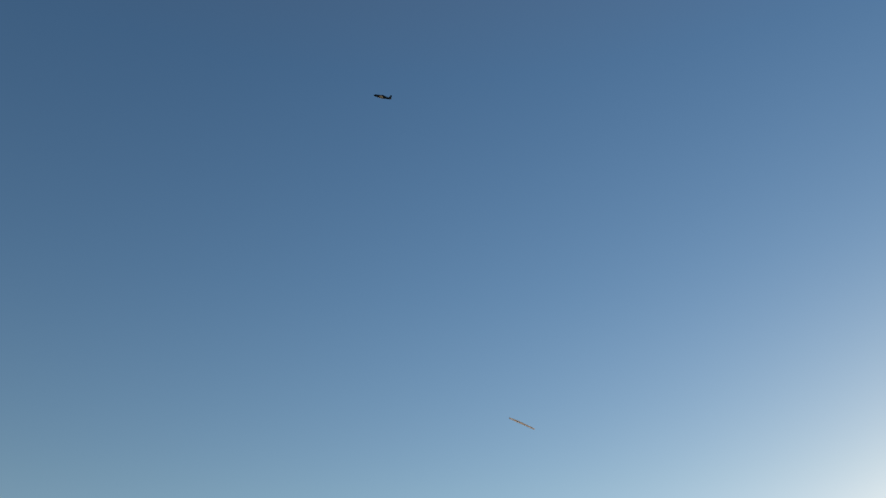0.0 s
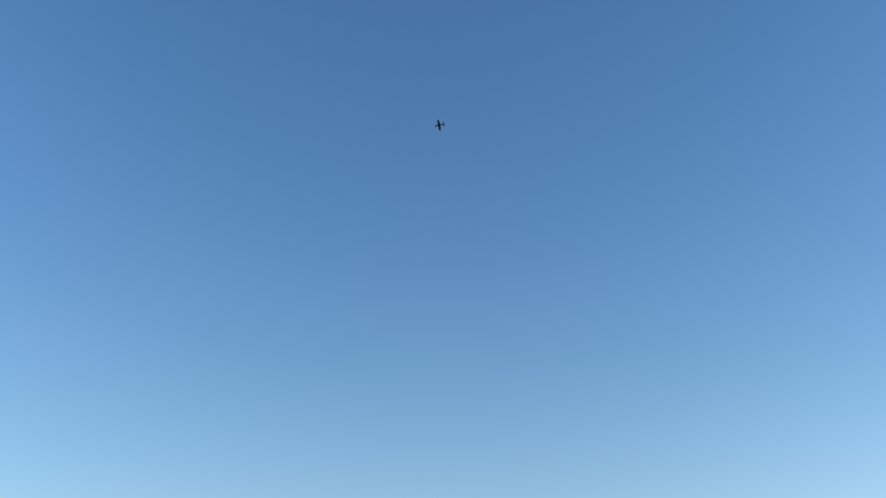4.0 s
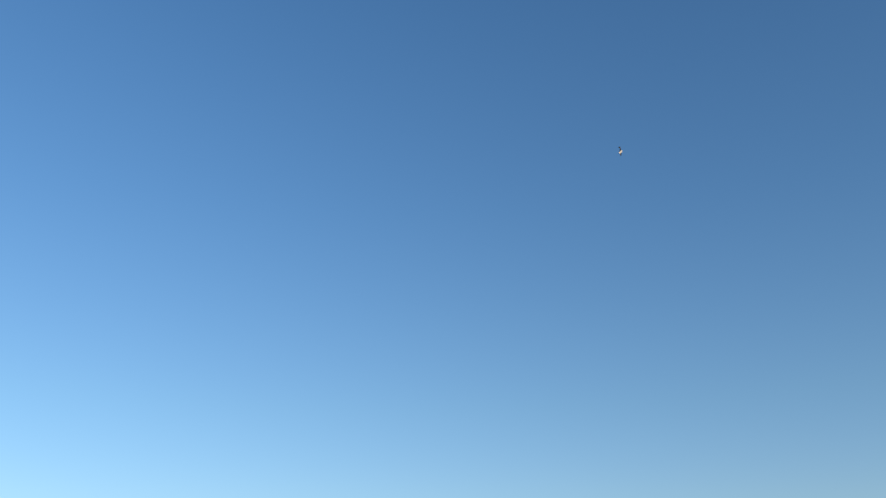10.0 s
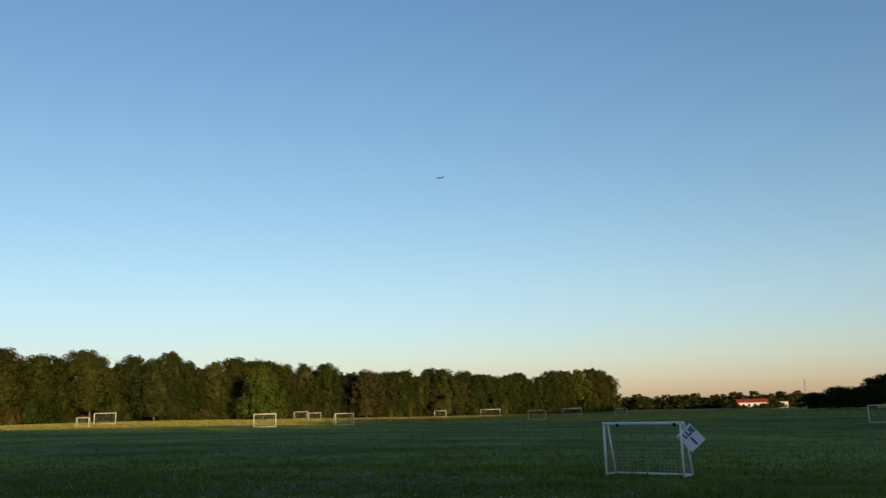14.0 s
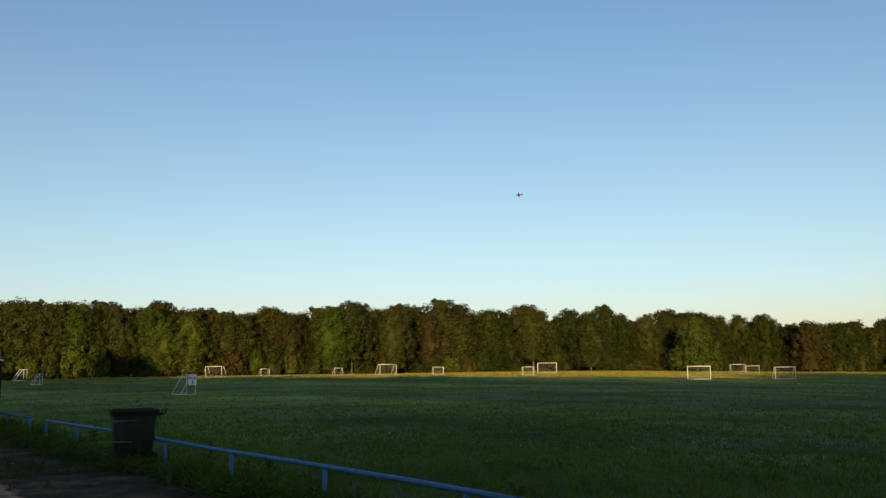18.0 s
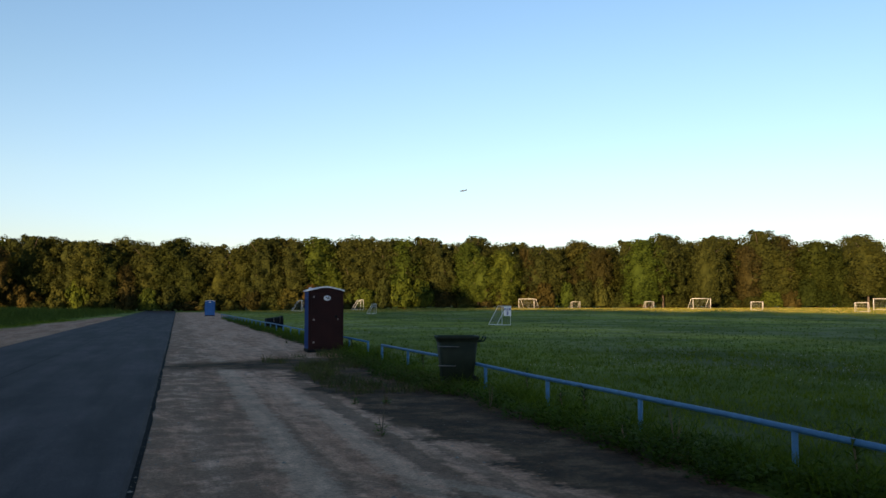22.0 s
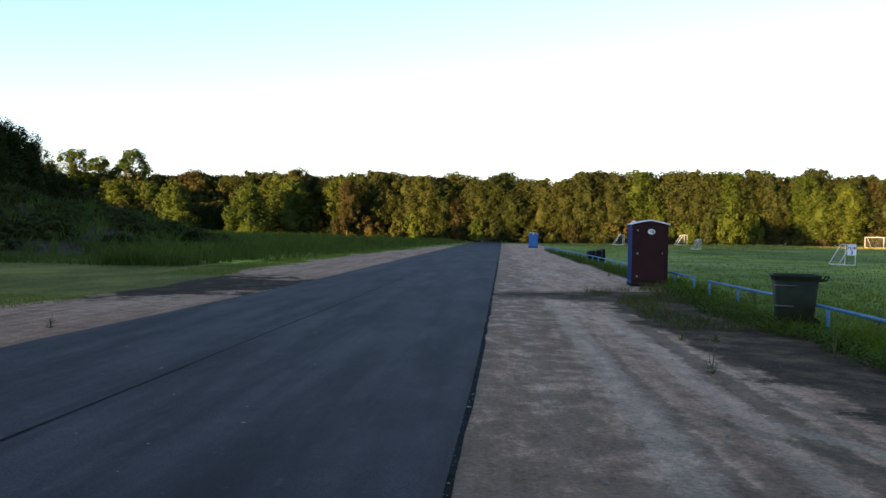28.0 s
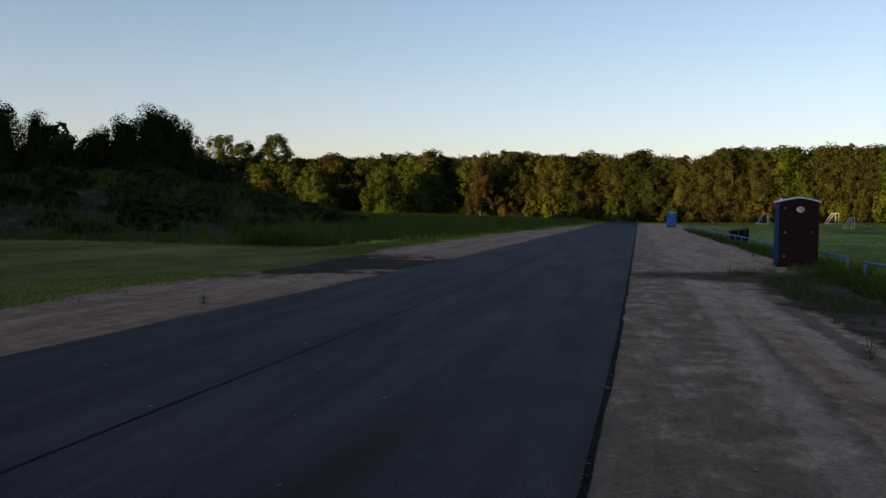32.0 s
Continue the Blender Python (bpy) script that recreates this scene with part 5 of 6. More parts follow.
def bin_(x, y, turn, s, material, label):
    """An open wheeled rubbish bin, wider at the top, with a rolled rim, a bar and a handle."""
    ob = thing("rubbish_bin", label, "bin", pose(x, y, gz(x, y), 0, 0, turn), "rubbish bins")
    h, wb, wt, db, dt = 1.0 * s, 0.60 * s, 0.80 * s, 0.58 * s, 0.76 * s
    def ring(bm, z, w, d, r):
        vs = []
        for cx, cy, a0 in ((1, 1, 0), (-1, 1, 90), (-1, -1, 180), (1, -1, 270)):
            for k in range(5):
                a = radians(a0 + k * 22.5)
                vs.append(bm.verts.new((cx * (w / 2 - r) + r * math.cos(a), cy * (d / 2 - r) + r * math.sin(a), z)))
        return vs
    def skin(bm, a, b):
        n = len(a)
        for k in range(n):
            bm.faces.new((a[k], a[(k + 1) % n], b[(k + 1) % n], b[k])).smooth = True
    bm = bmesh.new()
    lv = [ring(bm, z * h, wb + (wt - wb) * z, db + (dt - db) * z, 0.09 * s) for z in (0.0, 0.5, 0.9)]
    inn = [ring(bm, z * h, wb + (wt - wb) * z - 0.03, db + (dt - db) * z - 0.03, 0.08 * s) for z in (0.9, 0.06)]
    for a, b in zip(lv + inn, (lv + inn)[1:]):
        skin(bm, a, b)
    bm.faces.new(list(reversed(lv[0])))
    bm.faces.new(inn[-1])
    part("tub", bm, material, ob)
    bm = bmesh.new()
    r0 = [ring(bm, 0.88 * h, wt, dt, 0.1 * s), ring(bm, 0.93 * h, wt + 0.01, dt + 0.01, 0.1 * s), ring(bm, 0.94 * h, wt + 0.05, dt + 0.05, 0.11 * s), ring(bm, 0.985 * h, wt + 0.07, dt + 0.07, 0.12 * s), ring(bm, 1.0 * h, wt + 0.05, dt + 0.05, 0.11 * s), ring(bm, 0.99 * h, wt - 0.02, dt - 0.02, 0.1 * s), ring(bm, 0.88 * h, wt - 0.03, dt - 0.03, 0.1 * s)]
    for a, b in zip(r0, r0[1:]):
        skin(bm, a, b)
    part("rim", bm, material, ob)
    for z, w0 in ((0.42, 0.30), (0.80, 0.36)):
        yy = -(db + (dt - db) * z) / 2 - 0.012
        part("lift_bar", add_path(bmesh.new(), [(-0.40 * s, yy + 0.03, z * h), (-0.38 * s, yy, z * h), (-0.38 * s + w0, yy - 0.004, z * h - 0.01), (-0.38 * s + w0 + 0.02, yy + 0.03, z * h)], 0.011, 6), STEEL, ob, "dull steel bar across the front")
    part("handle", add_path(bmesh.new(), [(wt / 2, -0.2 * s, 0.88 * h), (wt / 2 + 0.13 * s, -0.2 * s, 0.90 * h), (wt / 2 + 0.17 * s, -0.2 * s, 0.97 * h), (wt / 2 + 0.17 * s, 0.2 * s, 0.97 * h), (wt / 2 + 0.13 * s, 0.2 * s, 0.90 * h), (wt / 2, 0.2 * s, 0.88 * h)], 0.016, 8), material, ob)
    for sy in (-1, 1):
        bm = bmesh.new()
        add_lathe(bm, [(-0.025, 0.09, 0.09), (-0.02, 0.1, 0.1), (0.02, 0.1, 0.1), (0.025, 0.09, 0.09)], 16)
        bmesh.ops.transform(bm, matrix=pose(wb / 2 + 0.03, sy * 0.24 * s, 0.1, 90), verts=bm.verts)
        part("wheel", bm, BLACK, ob, "black wheel")
    return ob


bin_(5.42, 16.25, -12, 0.97, BIN_GREEN, "dark green open rubbish bin in the weeds by the rail")
bin_(5.95, 54.5, 5, 1.0, BLACK, "black rubbish bin lying on its side behind the blue rail").matrix_world = pose(5.6, 54.5, gz(6, 54.5) + 0.36, 0, 88, 8)


# ------------------------------------------------------------ goals
def goal(w, h, dtop, dbase, r, cell, net_material, pegs=False):
    """Open side to -Y; posts, bars and a net of strands."""
    ob = thing("football_goal", "white pipe football goal with a sagging net", "goal", None, "football goals")
    for sx in (-1, 1):
        part("post", tube((sx * w / 2, 0, 0), (sx * w / 2, 0, h), r * 0.85, None, 8), PVC, ob)
        part("base_bar", tube((sx * w / 2, 0, r), (sx * w / 2, dbase, r), r * 0.7, None, 8), PVC, ob)
        if dtop > 0.05:
            part("top_stay", tube((sx * w / 2, 0, h - r), (sx * w / 2, dtop, h - r), r * 0.7, None, 8), PVC, ob)
        part("back_stay", tube((sx * w / 2, dtop, h - r), (sx * w / 2, dbase, r), r * 0.7, None, 8), PVC, ob)
    part("crossbar", tube((-w / 2 - r, 0, h - r), (w / 2 + r, 0, h - r), r, None, 8), PVC, ob)
    part("back_bar", tube((-w / 2, dbase, r), (w / 2, dbase, r), r * 0.7, None, 8), PVC, ob)
    vs, fs = [], []
    t = 0.0022 + 0.0011 * cell / 0.1
    def strand(a, b):
        a, b = Vector(a), Vector(b)
        d = (b - a).normalized()
        s = d.cross(Vector((0.31, 0.9, 0.27))).normalized() * t
        q = d.cross(s).normalized() * t
        k = len(vs)
        for p in (a, b):
            vs.extend([tuple(p + s), tuple(p - s * 0.5 + q * 0.87), tuple(p - s * 0.5 - q * 0.87)])
        fs.extend([(k, k + 1, k + 4, k + 3), (k + 1, k + 2, k + 5, k + 4), (k + 2, k, k + 3, k + 5)])
    nx = max(3, round(w / cell))
    L = math.hypot(h, dbase - dtop)
    nz = max(3, round(L / cell))
    sag = 0.10 * h
    def back(i, j):
        u, v = i / nx, j / nz
        return (-w / 2 + w * u, dtop + (dbase - dtop) * v + sag * math.sin(math.pi * v) * math.sin(math.pi * u) * 0.8, (h - r) * (1 - v) + r * v - sag * 0.4 * math.sin(math.pi * v))
    for i in range(nx + 1):
        for j in range(nz):
            strand(back(i, j), back(i, j + 1))
    for j in range(nz + 1):
        for i in range(nx):
            strand(back(i, j), back(i + 1, j))
    for sx in (-1, 1):
        n = max(2, round(dbase / cell))
        for i in range(1, n):
            y = dbase * i / n
            zt = h - r if y <= dtop else (h - r) * (dbase - y) / max(0.01, dbase - dtop)
            strand((sx * w / 2, y, r), (sx * w / 2, y, zt))
        m = max(2, round(h / cell))
        for j in range(1, m):
            z = h * j / m
            yb = dtop + (dbase - dtop) * (1 - z / h)
            strand((sx * w / 2, 0, z), (sx * w / 2, yb, z))
    me = bpy.data.meshes.new("net")
    me.from_pydata(vs, [], fs)
    part_mesh("net", me, net_material, ob)
    return ob


def text(name, body, size, m, parent, material):
    cu = bpy.data.curves.new(name, "FONT")
    cu.body, cu.size, cu.align_x, cu.align_y, cu.extrude = body, size, "CENTER", "CENTER", 0.002
    cu.offset = size * 0.045
    tmp = bpy.data.objects.new(name, cu)
    scene.collection.objects.link(tmp)
    me = bpy.data.meshes.new_from_object(tmp.evaluated_get(bpy.context.evaluated_depsgraph_get()))
    bpy.data.objects.remove(tmp)
    ob = part_mesh(name, me, material, parent)
    ob.matrix_basis = m
    return ob


def sign(number, m, w, h, label):
    ob = thing("goal_sign", label, "sign", m, "field signs")
    board = part("board", box(-w / 2, w / 2, -0.006, 0.006, -h / 2, h / 2, 0.003), SIGN_WHITE, ob)
    text("lettering", "BLUE", w * 0.41, pose(0, -0.010, h * 0.22, 90), ob, SIGN_BLUE)
    text("lettering", number, w * 0.62, pose(0, -0.010, -h * 0.22, 90), ob, SIGN_BLUE)
    return ob


SMALL = goal(2.0, 1.28, 0.2, 0.5, 0.036, 0.10, NET_BRIGHT)
SMALL.matrix_world = pose(21.2, 4.58, gz(21.2, 4.58), 0, 0, -104)
for x in (-0.62, 0.86):
    part("net_clip", box(x - 0.03, x + 0.03, -0.045, 0.045, 1.17, 1.25, 0.012), BLACK, SMALL, "black clip that holds the net")
SMALL["label"] = "small white pipe goal with a fine net and a hanging sign"
sign("1", pose(21.0, 3.40, 0.76, 0, -42, -82), 0.44, 0.50, "white board lettered in blue hanging askew on a goal")
MID = goal(1.85, 1.4, 0.3, 1.05, 0.03, 0.22, NET)
MID.matrix_world = pose(23.5, 59.5, gz(23.5, 59.5), 0, 0, 88)
sign("3", pose(23.2, 58.48, gz(23.5, 58.5) + 1.0, 0, 0, -20), 0.54, 0.66, "white board lettered in blue tied to a goal")
BIG = goal(3.66, 1.98, 0.7, 1.9, 0.042, 0.42, NET_DARK)
MID_WIDE = goal(2.75, 1.7, 0.4, 1.3, 0.04, 0.34, NET)
FULL = goal(6.6, 2.2, 0.9, 2.2, 0.05, 0.6, NET_DARK)
BIG.matrix_world = pose(108.2, -4.0, gz(108.2, -4.0), 0, 0, -92)
copy_thing(MID, pose(27.0, 118.0, gz(27.0, 118.0), 0, 0, 86))
copy_thing(BIG, pose(35.8, 168.2, gz(35.8, 168.2), 0, 0, 86))
copy_thing(BIG, pose(23.3, 163.3, gz(23.3, 163.3), 0, 0, 86))
copy_thing(BIG, pose(69.1, 164.0, gz(69.1, 164.0), 0, 0, -55))
copy_thing(MID, pose(80.0, 163.5, gz(80.0, 163.5), 0, 0, 0))
copy_thing(MID, pose(92.1, 154.7, gz(92.1, 154.7), 0, 0, 0))
copy_thing(BIG, pose(93.9, 139.3, gz(93.9, 139.3), 0, 0, -2))
copy_thing(MID, pose(92.7, 121.8, gz(92.7, 121.8), 0, 0, -30))
copy_thing(MID, pose(98.4, 105.1, gz(98.4, 105.1), 0, 0, -60))
copy_thing(BIG, pose(120.3, 122.9, gz(120.3, 122.9), 0, 0, -40))
MID_WIDE.matrix_world = pose(92.9, 67.7, gz(92.9, 67.7), 0, 0, -54)
copy_thing(BIG, pose(199.5, 133.4, gz(199.5, 133.4), 0, 0, -40))
copy_thing(MID_WIDE, pose(172.1, 111.4, gz(172.1, 111.4), 0, 0, -57))
copy_thing(MID_WIDE, pose(111.4, 67.0, gz(111.4, 67.0), 0, 0, -40))
copy_thing(BIG, pose(254.2, 117.4, gz(254.2, 117.4), 0, 0, -60))
FULL.matrix_world = pose(279.0, 110.1, gz(279.0, 110.1), 0, 0, -68)
copy_thing(BIG, pose(178.2, 59.8, gz(178.2, 59.8), 0, 0, -71))
copy_thing(FULL, pose(307.2, 89.6, gz(307.2, 89.6), 0, 0, -74))
copy_thing(BIG, pose(120.8, -7.7, gz(120.8, -7.7), 0, 0, -60))
copy_thing(BIG, pose(189.3, -16.9, gz(189.3, -16.9), 0, 0, -95))
copy_thing(BIG, pose(268.8, 62.8, gz(268.8, 62.8), 0, 0, -60))


# ------------------------------------------------------------ the far building
def building():
    x, y = polar(-84.8, 430)
    ob = thing("low_building", "low pale building with a red roof beyond the field", "building", pose(x, y, gz(x, y) + 0.1, 0, 0, -84.8))
    w, d, h = 12.4, 9.0, 2.6
    part("wall", box(-w / 2, w / 2, -d / 2, d / 2, 0, h, 0.05), WALL_PALE, ob)
    bm = bmesh.new()
    prof = [(-d / 2 - 0.7, h - 0.1), (-d / 2 + 0.8, h + 1.5), (d / 2 - 0.8, h + 1.5), (d / 2 + 0.7, h - 0.1)]
    a = [bm.verts.new((-w / 2 - 0.7, p, q)) for p, q in prof]
    b = [bm.verts.new((w / 2 + 0.7, p, q)) for p, q in prof]
    for k in range(4):
        bm.faces.new((a[k], b[k], b[(k + 1) % 4], a[(k + 1) % 4]))
    bm.faces.new(list(reversed(a)))
    bm.faces.new(b)
    part("roof", bm, ROOF_RED, ob)
    for k in range(5):
        xx = -w / 2 + 1.5 + k * 2.5
        win = part("window", box(xx, xx + 1.4, -d / 2 - 0.05, -d / 2 - 0.004, 0.8, 2.1, 0.02), PVC, ob)
        part("pane", box(xx + 0.12, xx + 1.28, -d / 2 - 0.07, -d / 2 - 0.052, 0.92, 1.98), GLASS_DARK, win)
    # a small pale shed beside it
    for k, az in enumerate((-83.9, -84.3, -85.0, -85.5, -85.9, -86.4)):
        x, y = polar(az, 415)
        bush(x, y, (2.2, 1.5, 1.4, 2.4, 1.6, 2.6)[k], 6.0, k * 50, LEAF, "low bush before the far building", k)
    x, y = polar(-86.6, 425)
    ob = thing("shed", "small pale shed beside the red-roofed building", "shed", pose(x, y, gz(x, y), 0, 0, -86.6))
    part("wall", box(-1.8, 1.8, -2, 2, 0, 2.6, 0.05), WALL_PALE, ob)
    part("roof", box(-2.0, 2.0, -2.2, 2.2, 2.61, 2.8, 0.05), STEEL, ob)
    x, y = polar(-87.87, 420)
    ob = thing("mast", "thin grey mast beyond the field", "mast", pose(x, y, gz(x, y)))
    part("pole", tube((0, 0, 0), (0, 0, 11.5), 0.16, 0.09, 8), STEEL, ob)
    part("cap", tube((0, 0, 11.5), (0, 0, 12.0), 0.25, 0.2, 8), STEEL, ob)


building()


# ------------------------------------------------------------ aeroplane and vapour trail
def aeroplane():
    """A model fighter, nose to +Y, span 1.2 m."""
    ob = thing("model_aeroplane", "small propeller model aeroplane in dark grey-brown paint", "model aeroplane")
    bm = bmesh.new()
    add_lathe(bm, [(-0.52, 0.012, 0.02), (-0.40, 0.028, 0.045), (-0.2, 0.05, 0.07), (0.0, 0.066, 0.088), (0.18, 0.068, 0.085), (0.34, 0.062, 0.07), (0.42, 0.055, 0.06)], 14)
    bmesh.ops.transform(bm, matrix=pose(0, 0, 0, -90), verts=bm.verts)
    part("fuselage", bm, CAMO, ob)
    def foil(bm, pts, thick):
        """pts: (span, leading y, trailing y, z, scale)"""
        rows = []
        for sx, le, te, z, k in pts:
            c = le - te
            prof = [(le, 0), (le - c * 0.25, thick * k), (te, 0.002), (le - c * 0.25, -thick * k * 0.6)]
            rows.append([bm.verts.new((sx, py, z + pz)) for py, pz in prof])
        for a, b in zip(rows, rows[1:]):
            for k in range(4):
                bm.faces.new((a[k], b[k], b[(k + 1) % 4], a[(k + 1) % 4]))
        bm.faces.new(rows[0])
        bm.faces.new(list(reversed(rows[-1])))
        bmesh.ops.recalc_face_normals(bm, faces=bm.faces)
        return bm
    for s in (-1, 1):
        bm = foil(bmesh.new(), [(s * 0.05, 0.20, -0.07, -0.05, 1), (s * 0.3, 0.185, -0.055, -0.035, 0.9), (s * 0.5, 0.15, -0.02, -0.015, 0.7), (s * 0.58, 0.11, 0.01, -0.005, 0.5), (s * 0.605, 0.07, 0.04, 0.0, 0.3)], 0.022)
        w = part("wing", bm, CAMO_WING, ob)
        bm = foil(bmesh.new(), [(s * 0.06, 0.185, -0.06, -0.066, 0.3), (s * 0.3, 0.17, -0.045, -0.051, 0.3), (s * 0.5, 0.135, -0.01, -0.029, 0.25), (s * 0.57, 0.1, 0.01, -0.018, 0.2)], 0.008)
        part("wing_underside", bm, BELLY, w)
        bm = foil(bmesh.new(), [(s * 0.015, -0.36, -0.48, 0.02, 1), (s * 0.17, -0.385, -0.48, 0.025, 0.7), (s * 0.215, -0.42, -0.47, 0.03, 0.4)], 0.009)
        part("tailplane", bm, CAMO_WING, ob)
    bm = foil(bmesh.new(), [(0.0, -0.33, -0.50, 0.0, 1), (0.1, -0.39, -0.51, 0.0, 0.8), (0.185, -0.43, -0.50, 0.0, 0.4)], 0.009)
    bmesh.ops.transform(bm, matrix=pose(0, 0, 0.02, 0, -90, 0), verts=bm.verts)
    part("tail_fin", bm, CAMO, ob)
    bm = bmesh.new()
    add_lathe(bm, [(-0.14, 0.01, 0.012), (-0.08, 0.035, 0.04), (0.02, 0.042, 0.055), (0.08, 0.03, 0.035), (0.11, 0.008, 0.01)], 12)
    bmesh.ops.transform(bm, matrix=pose(0, 0.0, 0.072, -90), verts=bm.verts)
    part("canopy", bm, GLASS_DARK, ob)
    bm = bmesh.new()
    add_lathe(bm, [(0.42, 0.05, 0.05), (0.47, 0.04, 0.04), (0.51, 0.012, 0.012)], 12)
    bmesh.ops.transform(bm, matrix=pose(0, 0, 0, -90), verts=bm.verts)
    part("spinner", bm, SPINNER, ob)
    prop = part("propeller", foil(bmesh.new(), [(-0.15, 0.475, 0.455, 0.0, 0.3), (0.0, 0.49, 0.445, 0.0, 1), (0.15, 0.475, 0.455, 0.0, 0.3)], 0.012), BLACK, ob)
    return ob, prop


def contrail():
    p = [Vector(q) for q in ((-269.8, -2826.0, 971.7), (-301.9, -2827.3, 958.2), (-354.4, -2829.6, 933.2))]
    bm = bmesh.new()
    for (u, v, w0, w1) in ((p[0], p[1], 2.6, 3.6), (p[1], p[2], 3.6, 2.6)):
        add_tube(bm, u, v, w0, w1, 8)
    bmesh.ops.translate(bm, vec=-p[1], verts=bm.verts)
    ob = part("vapour_trail", bm, TRAIL)
    ob.location = p[1]
    tagged(ob, "short white vapour trail high in the sky", "vapour trail")


PLANE, PROP = aeroplane()
contrail()


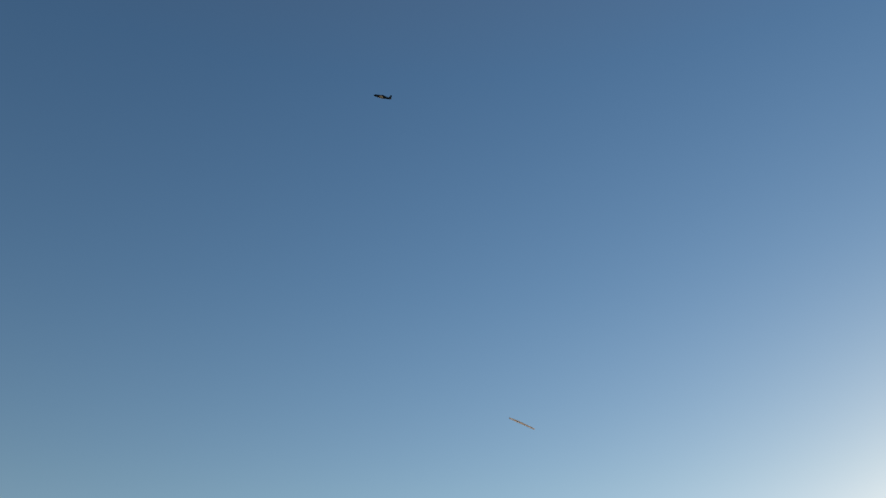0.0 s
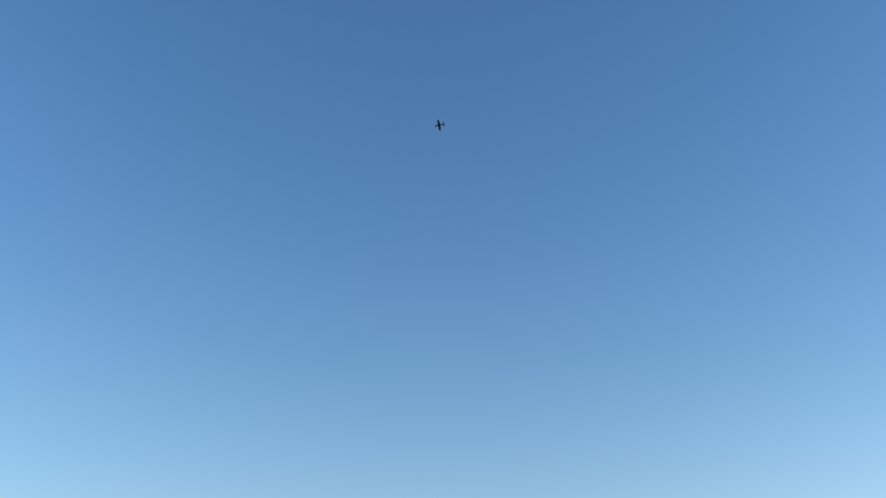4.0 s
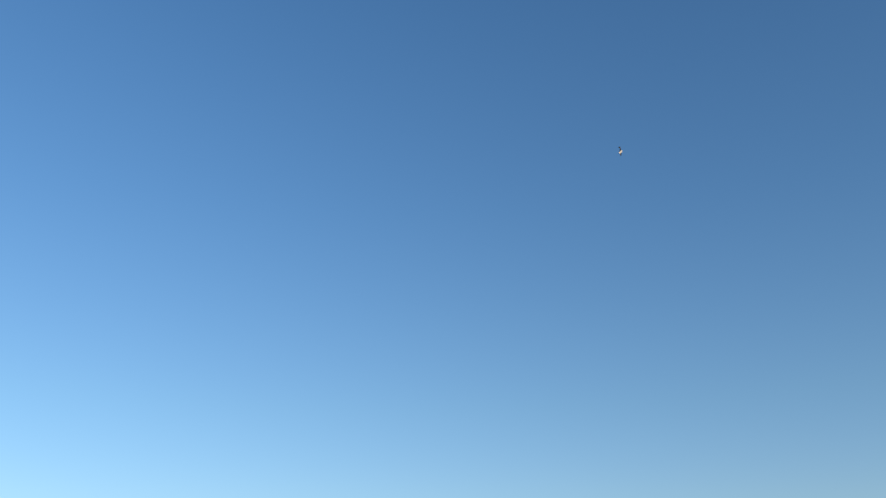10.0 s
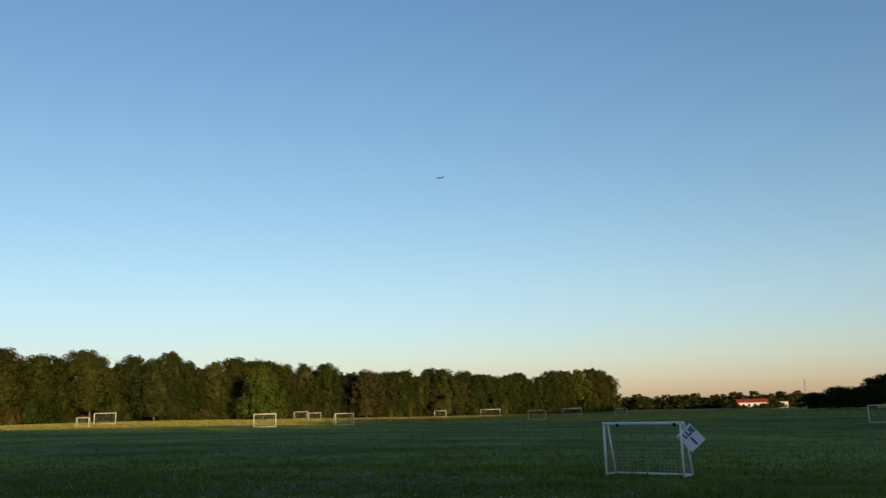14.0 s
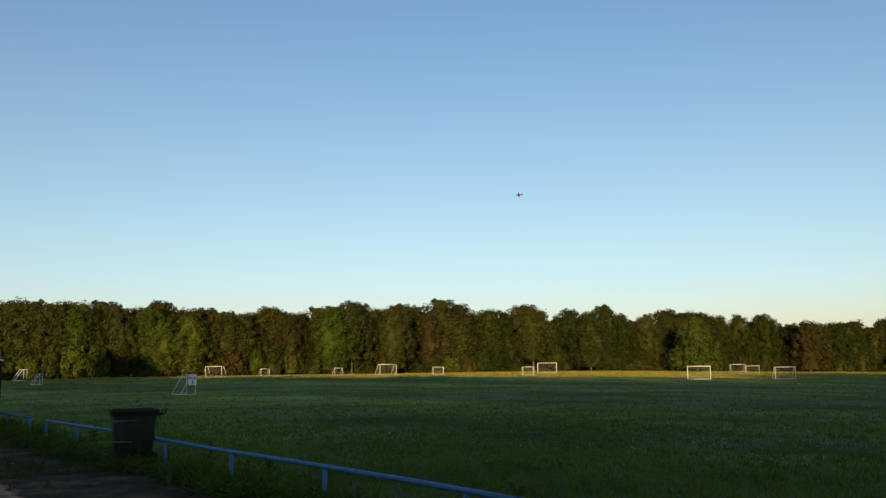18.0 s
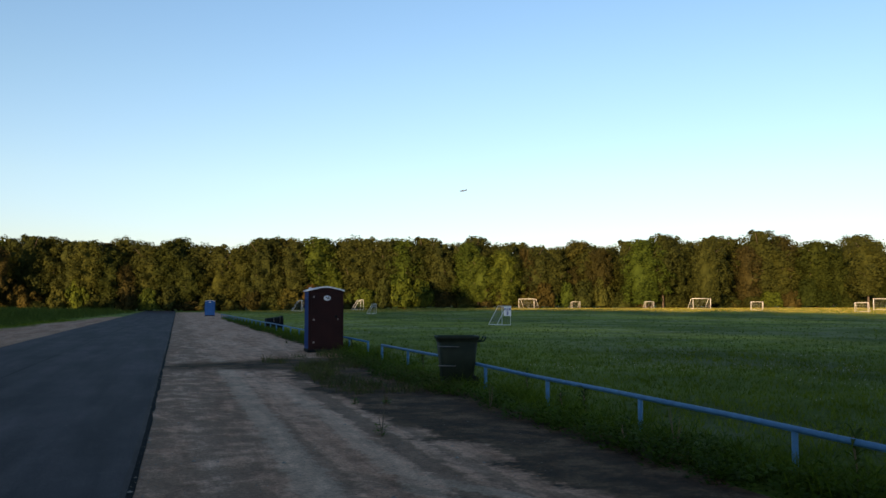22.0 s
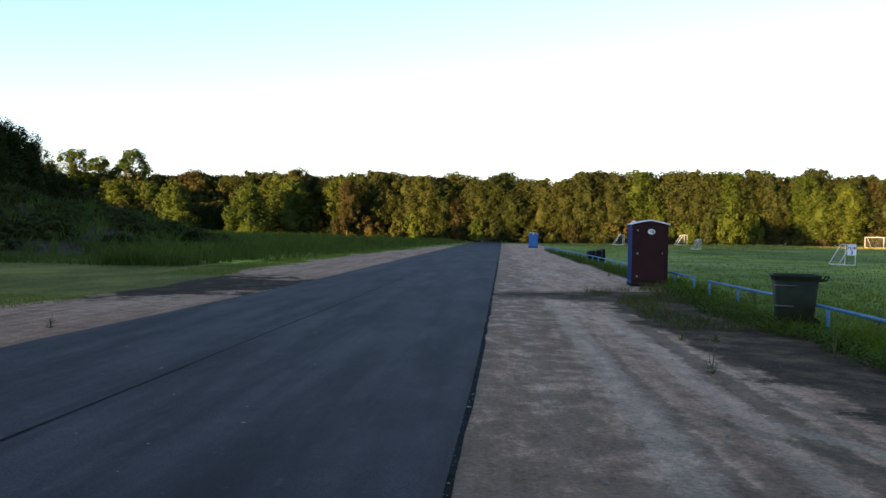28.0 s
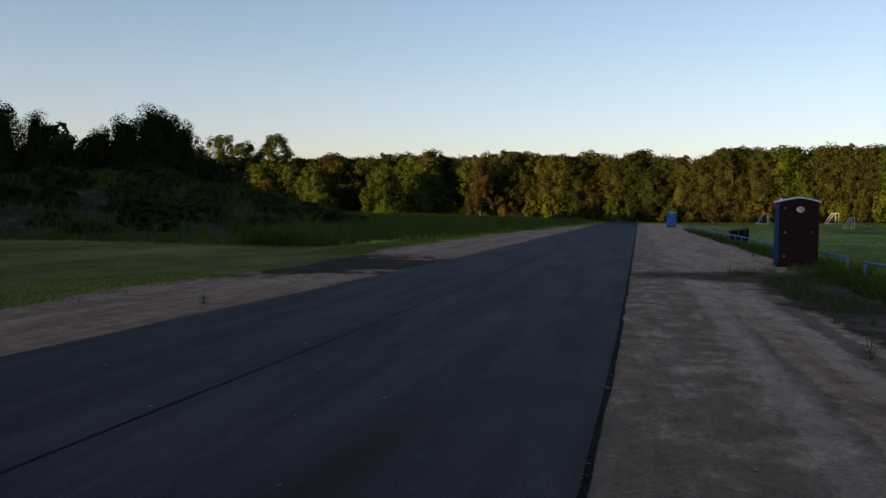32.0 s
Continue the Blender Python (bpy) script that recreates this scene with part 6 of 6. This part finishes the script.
def motions():
    walk(PLANE, [
        (0, pose(2.62, -38.28, 33.68, 13, -31, -91)),
        (0.25, pose(5.92, -40.78, 34.94, 12, -37, -89)),
        (0.3, pose(6.55, -41.29, 35.16, 11, -38, -88)),
        (0.5, pose(9.25, -43.25, 35.96, 7, -42, -86)),
        (0.6, pose(10.45, -44.70, 36.72, 15, -53, -89)),
        (0.7, pose(11.81, -45.98, 37.64, 30, -62, -99)),
        (0.75, pose(12.51, -46.60, 38.10, 117, -69, 166)),
        (0.8, pose(13.21, -47.18, 38.61, 148, -42, 124)),
        (0.9, pose(14.67, -48.30, 39.63, 155, -15, 102)),
        (1.0, pose(15.86, -49.39, 40.76, 152, -40, 100)),
        (1.1, pose(16.73, -50.17, 41.58, 158, -52, 121)),
        (1.2, pose(17.55, -50.99, 42.36, 94, -76, -177)),
        (1.25, pose(17.96, -51.39, 42.76, 108, -80, 174)),
        (1.3, pose(18.61, -51.73, 43.12, 137, -83, 149)),
        (1.4, pose(19.93, -52.40, 43.84, 20, -76, -92)),
        (1.5, pose(21.28, -53.04, 44.56, 15, -58, -82)),
        (1.6, pose(22.81, -53.68, 45.15, 11, -41, -75)),
        (1.7, pose(24.37, -54.28, 45.74, 15, -45, -76)),
        (1.8, pose(25.97, -54.85, 46.33, 39, -61, -94)),
        (1.9, pose(27.60, -55.38, 46.90, 97, -82, -166)),
        (2.0, pose(29.33, -55.92, 47.33, 164, -52, 84)),
        (2.1, pose(31.17, -56.08, 47.66, -171, -53, 93)),
        (2.4, pose(37.05, -56.38, 48.17, 5, -76, -98)),
        (2.5, pose(39.06, -56.38, 48.30, 4, -77, -93)),
        (2.7, pose(42.15, -56.38, 49.19, 4, -80, -86)),
        (3.0, pose(46.89, -56.11, 50.50, 171, -61, 127)),
        (3.3, pose(49.67, -53.44, 50.74, 161, -64, 142)),
        (3.5, pose(51.44, -51.59, 50.90, 180, -67, 121)),
        (5.5, pose(65.59, -22.07, 45.48, -169, -73, 127)),
        (6.0, pose(68.58, -15.75, 43.58, 169, -78, 166)),
        (6.3, pose(69.92, -13.61, 43.89, 168, -67, 169)),
        (6.5, pose(70.77, -12.15, 44.09, 141, -72, -159)),
        (6.7, pose(70.97, -11.95, 44.98, 45, -54, -55)),
        (7.0, pose(71.26, -11.66, 46.32, 41, -7, -21)),
        (7.2, pose(71.63, -11.91, 48.31, 48, -18, -30)),
        (7.5, pose(72.09, -12.30, 51.34, 80, -19, -23)),
        (7.8, pose(72.34, -12.64, 54.56, 96, -23, -23)),
        (8.0, pose(72.45, -12.89, 56.71, 108, -21, -27)),
        (8.2, pose(72.42, -13.74, 57.55, 127, -10, -31)),
        (8.5, pose(72.36, -15.05, 58.78, 142, 13, -37)),
        (8.7, pose(72.53, -16.56, 59.12, 163, 19, -16)),
        (9.0, pose(72.79, -18.85, 59.58, -176, 7, -4)),
        (9.2, pose(74.19, -20.02, 59.05, -164, -10, 2)),
        (9.5, pose(76.29, -21.77, 58.18, -137, -34, -4)),
        (9.7, pose(78.85, -22.57, 56.04, -110, -42, -23)),
        (10, pose(82.61, -23.69, 52.61, -73, -39, -40)),
        (10.3, pose(87.58, -22.12, 48.39, -55, -24, -50)),
        (10.5, pose(90.78, -20.94, 45.37, -44, -9, -52)),
        (10.8, pose(95.77, -15.39, 41.07, -39, 3, -39)),
        (11, pose(98.81, -11.44, 38.00, -27, -1, -24)),
        (11.3, pose(100.94, -4.15, 36.00, -22, -14, -4)),
        (11.5, pose(102.04, 0.84, 34.61, -23, -21, 2)),
        (11.8, pose(102.19, 3.09, 36.57, -24, -21, 3)),
        (12, pose(102.90, 13.63, 33.48, -23, -17, 8)),
        (12.5, pose(103.11, 23.18, 31.81, -9, -18, 13)),
        (13, pose(102.59, 31.30, 31.79, -7, -19, 17)),
        (13.5, pose(101.75, 38.76, 31.61, -7, -18, 21)),
        (14, pose(100.62, 45.67, 31.44, -6, -18, 25)),
        (14.5, pose(99.34, 51.90, 31.32, -6, -19, 28)),
        (16.5, pose(91.50, 72.75, 28.57, -26, -50, 56)),
        (17, pose(88.81, 77.78, 27.41, -19, -49, 53)),
        (17.5, pose(85.64, 82.90, 26.25, -10, -47, 50)),
        (18, pose(81.75, 88.10, 25.65, -5, -45, 50)),
        (18.5, pose(77.70, 93.05, 24.77, -11, -36, 55)),
        (19, pose(73.46, 97.81, 23.53, -16, -28, 58)),
        (19.5, pose(68.87, 102.47, 21.88, -13, -34, 62)),
        (20, pose(63.87, 106.93, 20.49, -9, -40, 64)),
        (20.5, pose(58.58, 110.96, 19.47, -7, -28, 65)),
        (21, pose(53.06, 114.63, 18.81, -6, -16, 66)),
        (21.5, pose(47.29, 117.99, 18.56, -7, -16, 69)),
        (22, pose(41.06, 121.15, 18.28, -8, -15, 72)),
        (22.5, pose(34.76, 124.00, 17.49, 0, -30, 74)),
        (23, pose(28.38, 126.47, 16.99, 11, -44, 71)),
        (23.5, pose(22.35, 128.51, 16.55, 20, -53, 66)),
        (24, pose(16.70, 130.22, 15.78, -16, -36, 124)),
        (24.5, pose(11.68, 133.55, 14.80, 24, -57, 72)),
        (25, pose(7.14, 136.67, 13.34, 11, -39, 93)),
        (25.5, pose(3.86, 139.55, 12.59, 2, -33, 111)),
        (26.5, pose(1.99, 126.79, 11.23, -6, -48, 147)),
        (27.5, pose(0.13, 114.03, 9.52, -5, -36, 161)),
        (28.5, pose(-1.74, 101.27, 7.37, -6, 2, 167)),
        (29, pose(-2.67, 94.89, 6.19, -6, 34, 167)),
        (29.5, pose(-3.54, 85.91, 4.87, -4, -13, 172)),
        (30, pose(-4.06, 76.89, 4.40, -5, 20, 170)),
        (30.5, pose(-4.77, 67.84, 3.93, -4, 1, 173)),
        (31, pose(-5.13, 58.83, 2.76, -5, 46, 170)),
        (31.5, pose(-5.96, 50.23, 1.91, -3, 33, 176)),
        (31.7, pose(-6.43, 46.74, 1.96, -2, -1, 178)),
        (32, pose(-6.88, 41.51, 2.01, -3, 11, 179)),
    ])
    walk(PROP, [(0.25 * k, pose(0, 0, 0, 0, (k * 77) % 360, 0)) for k in range(129)])


motions()
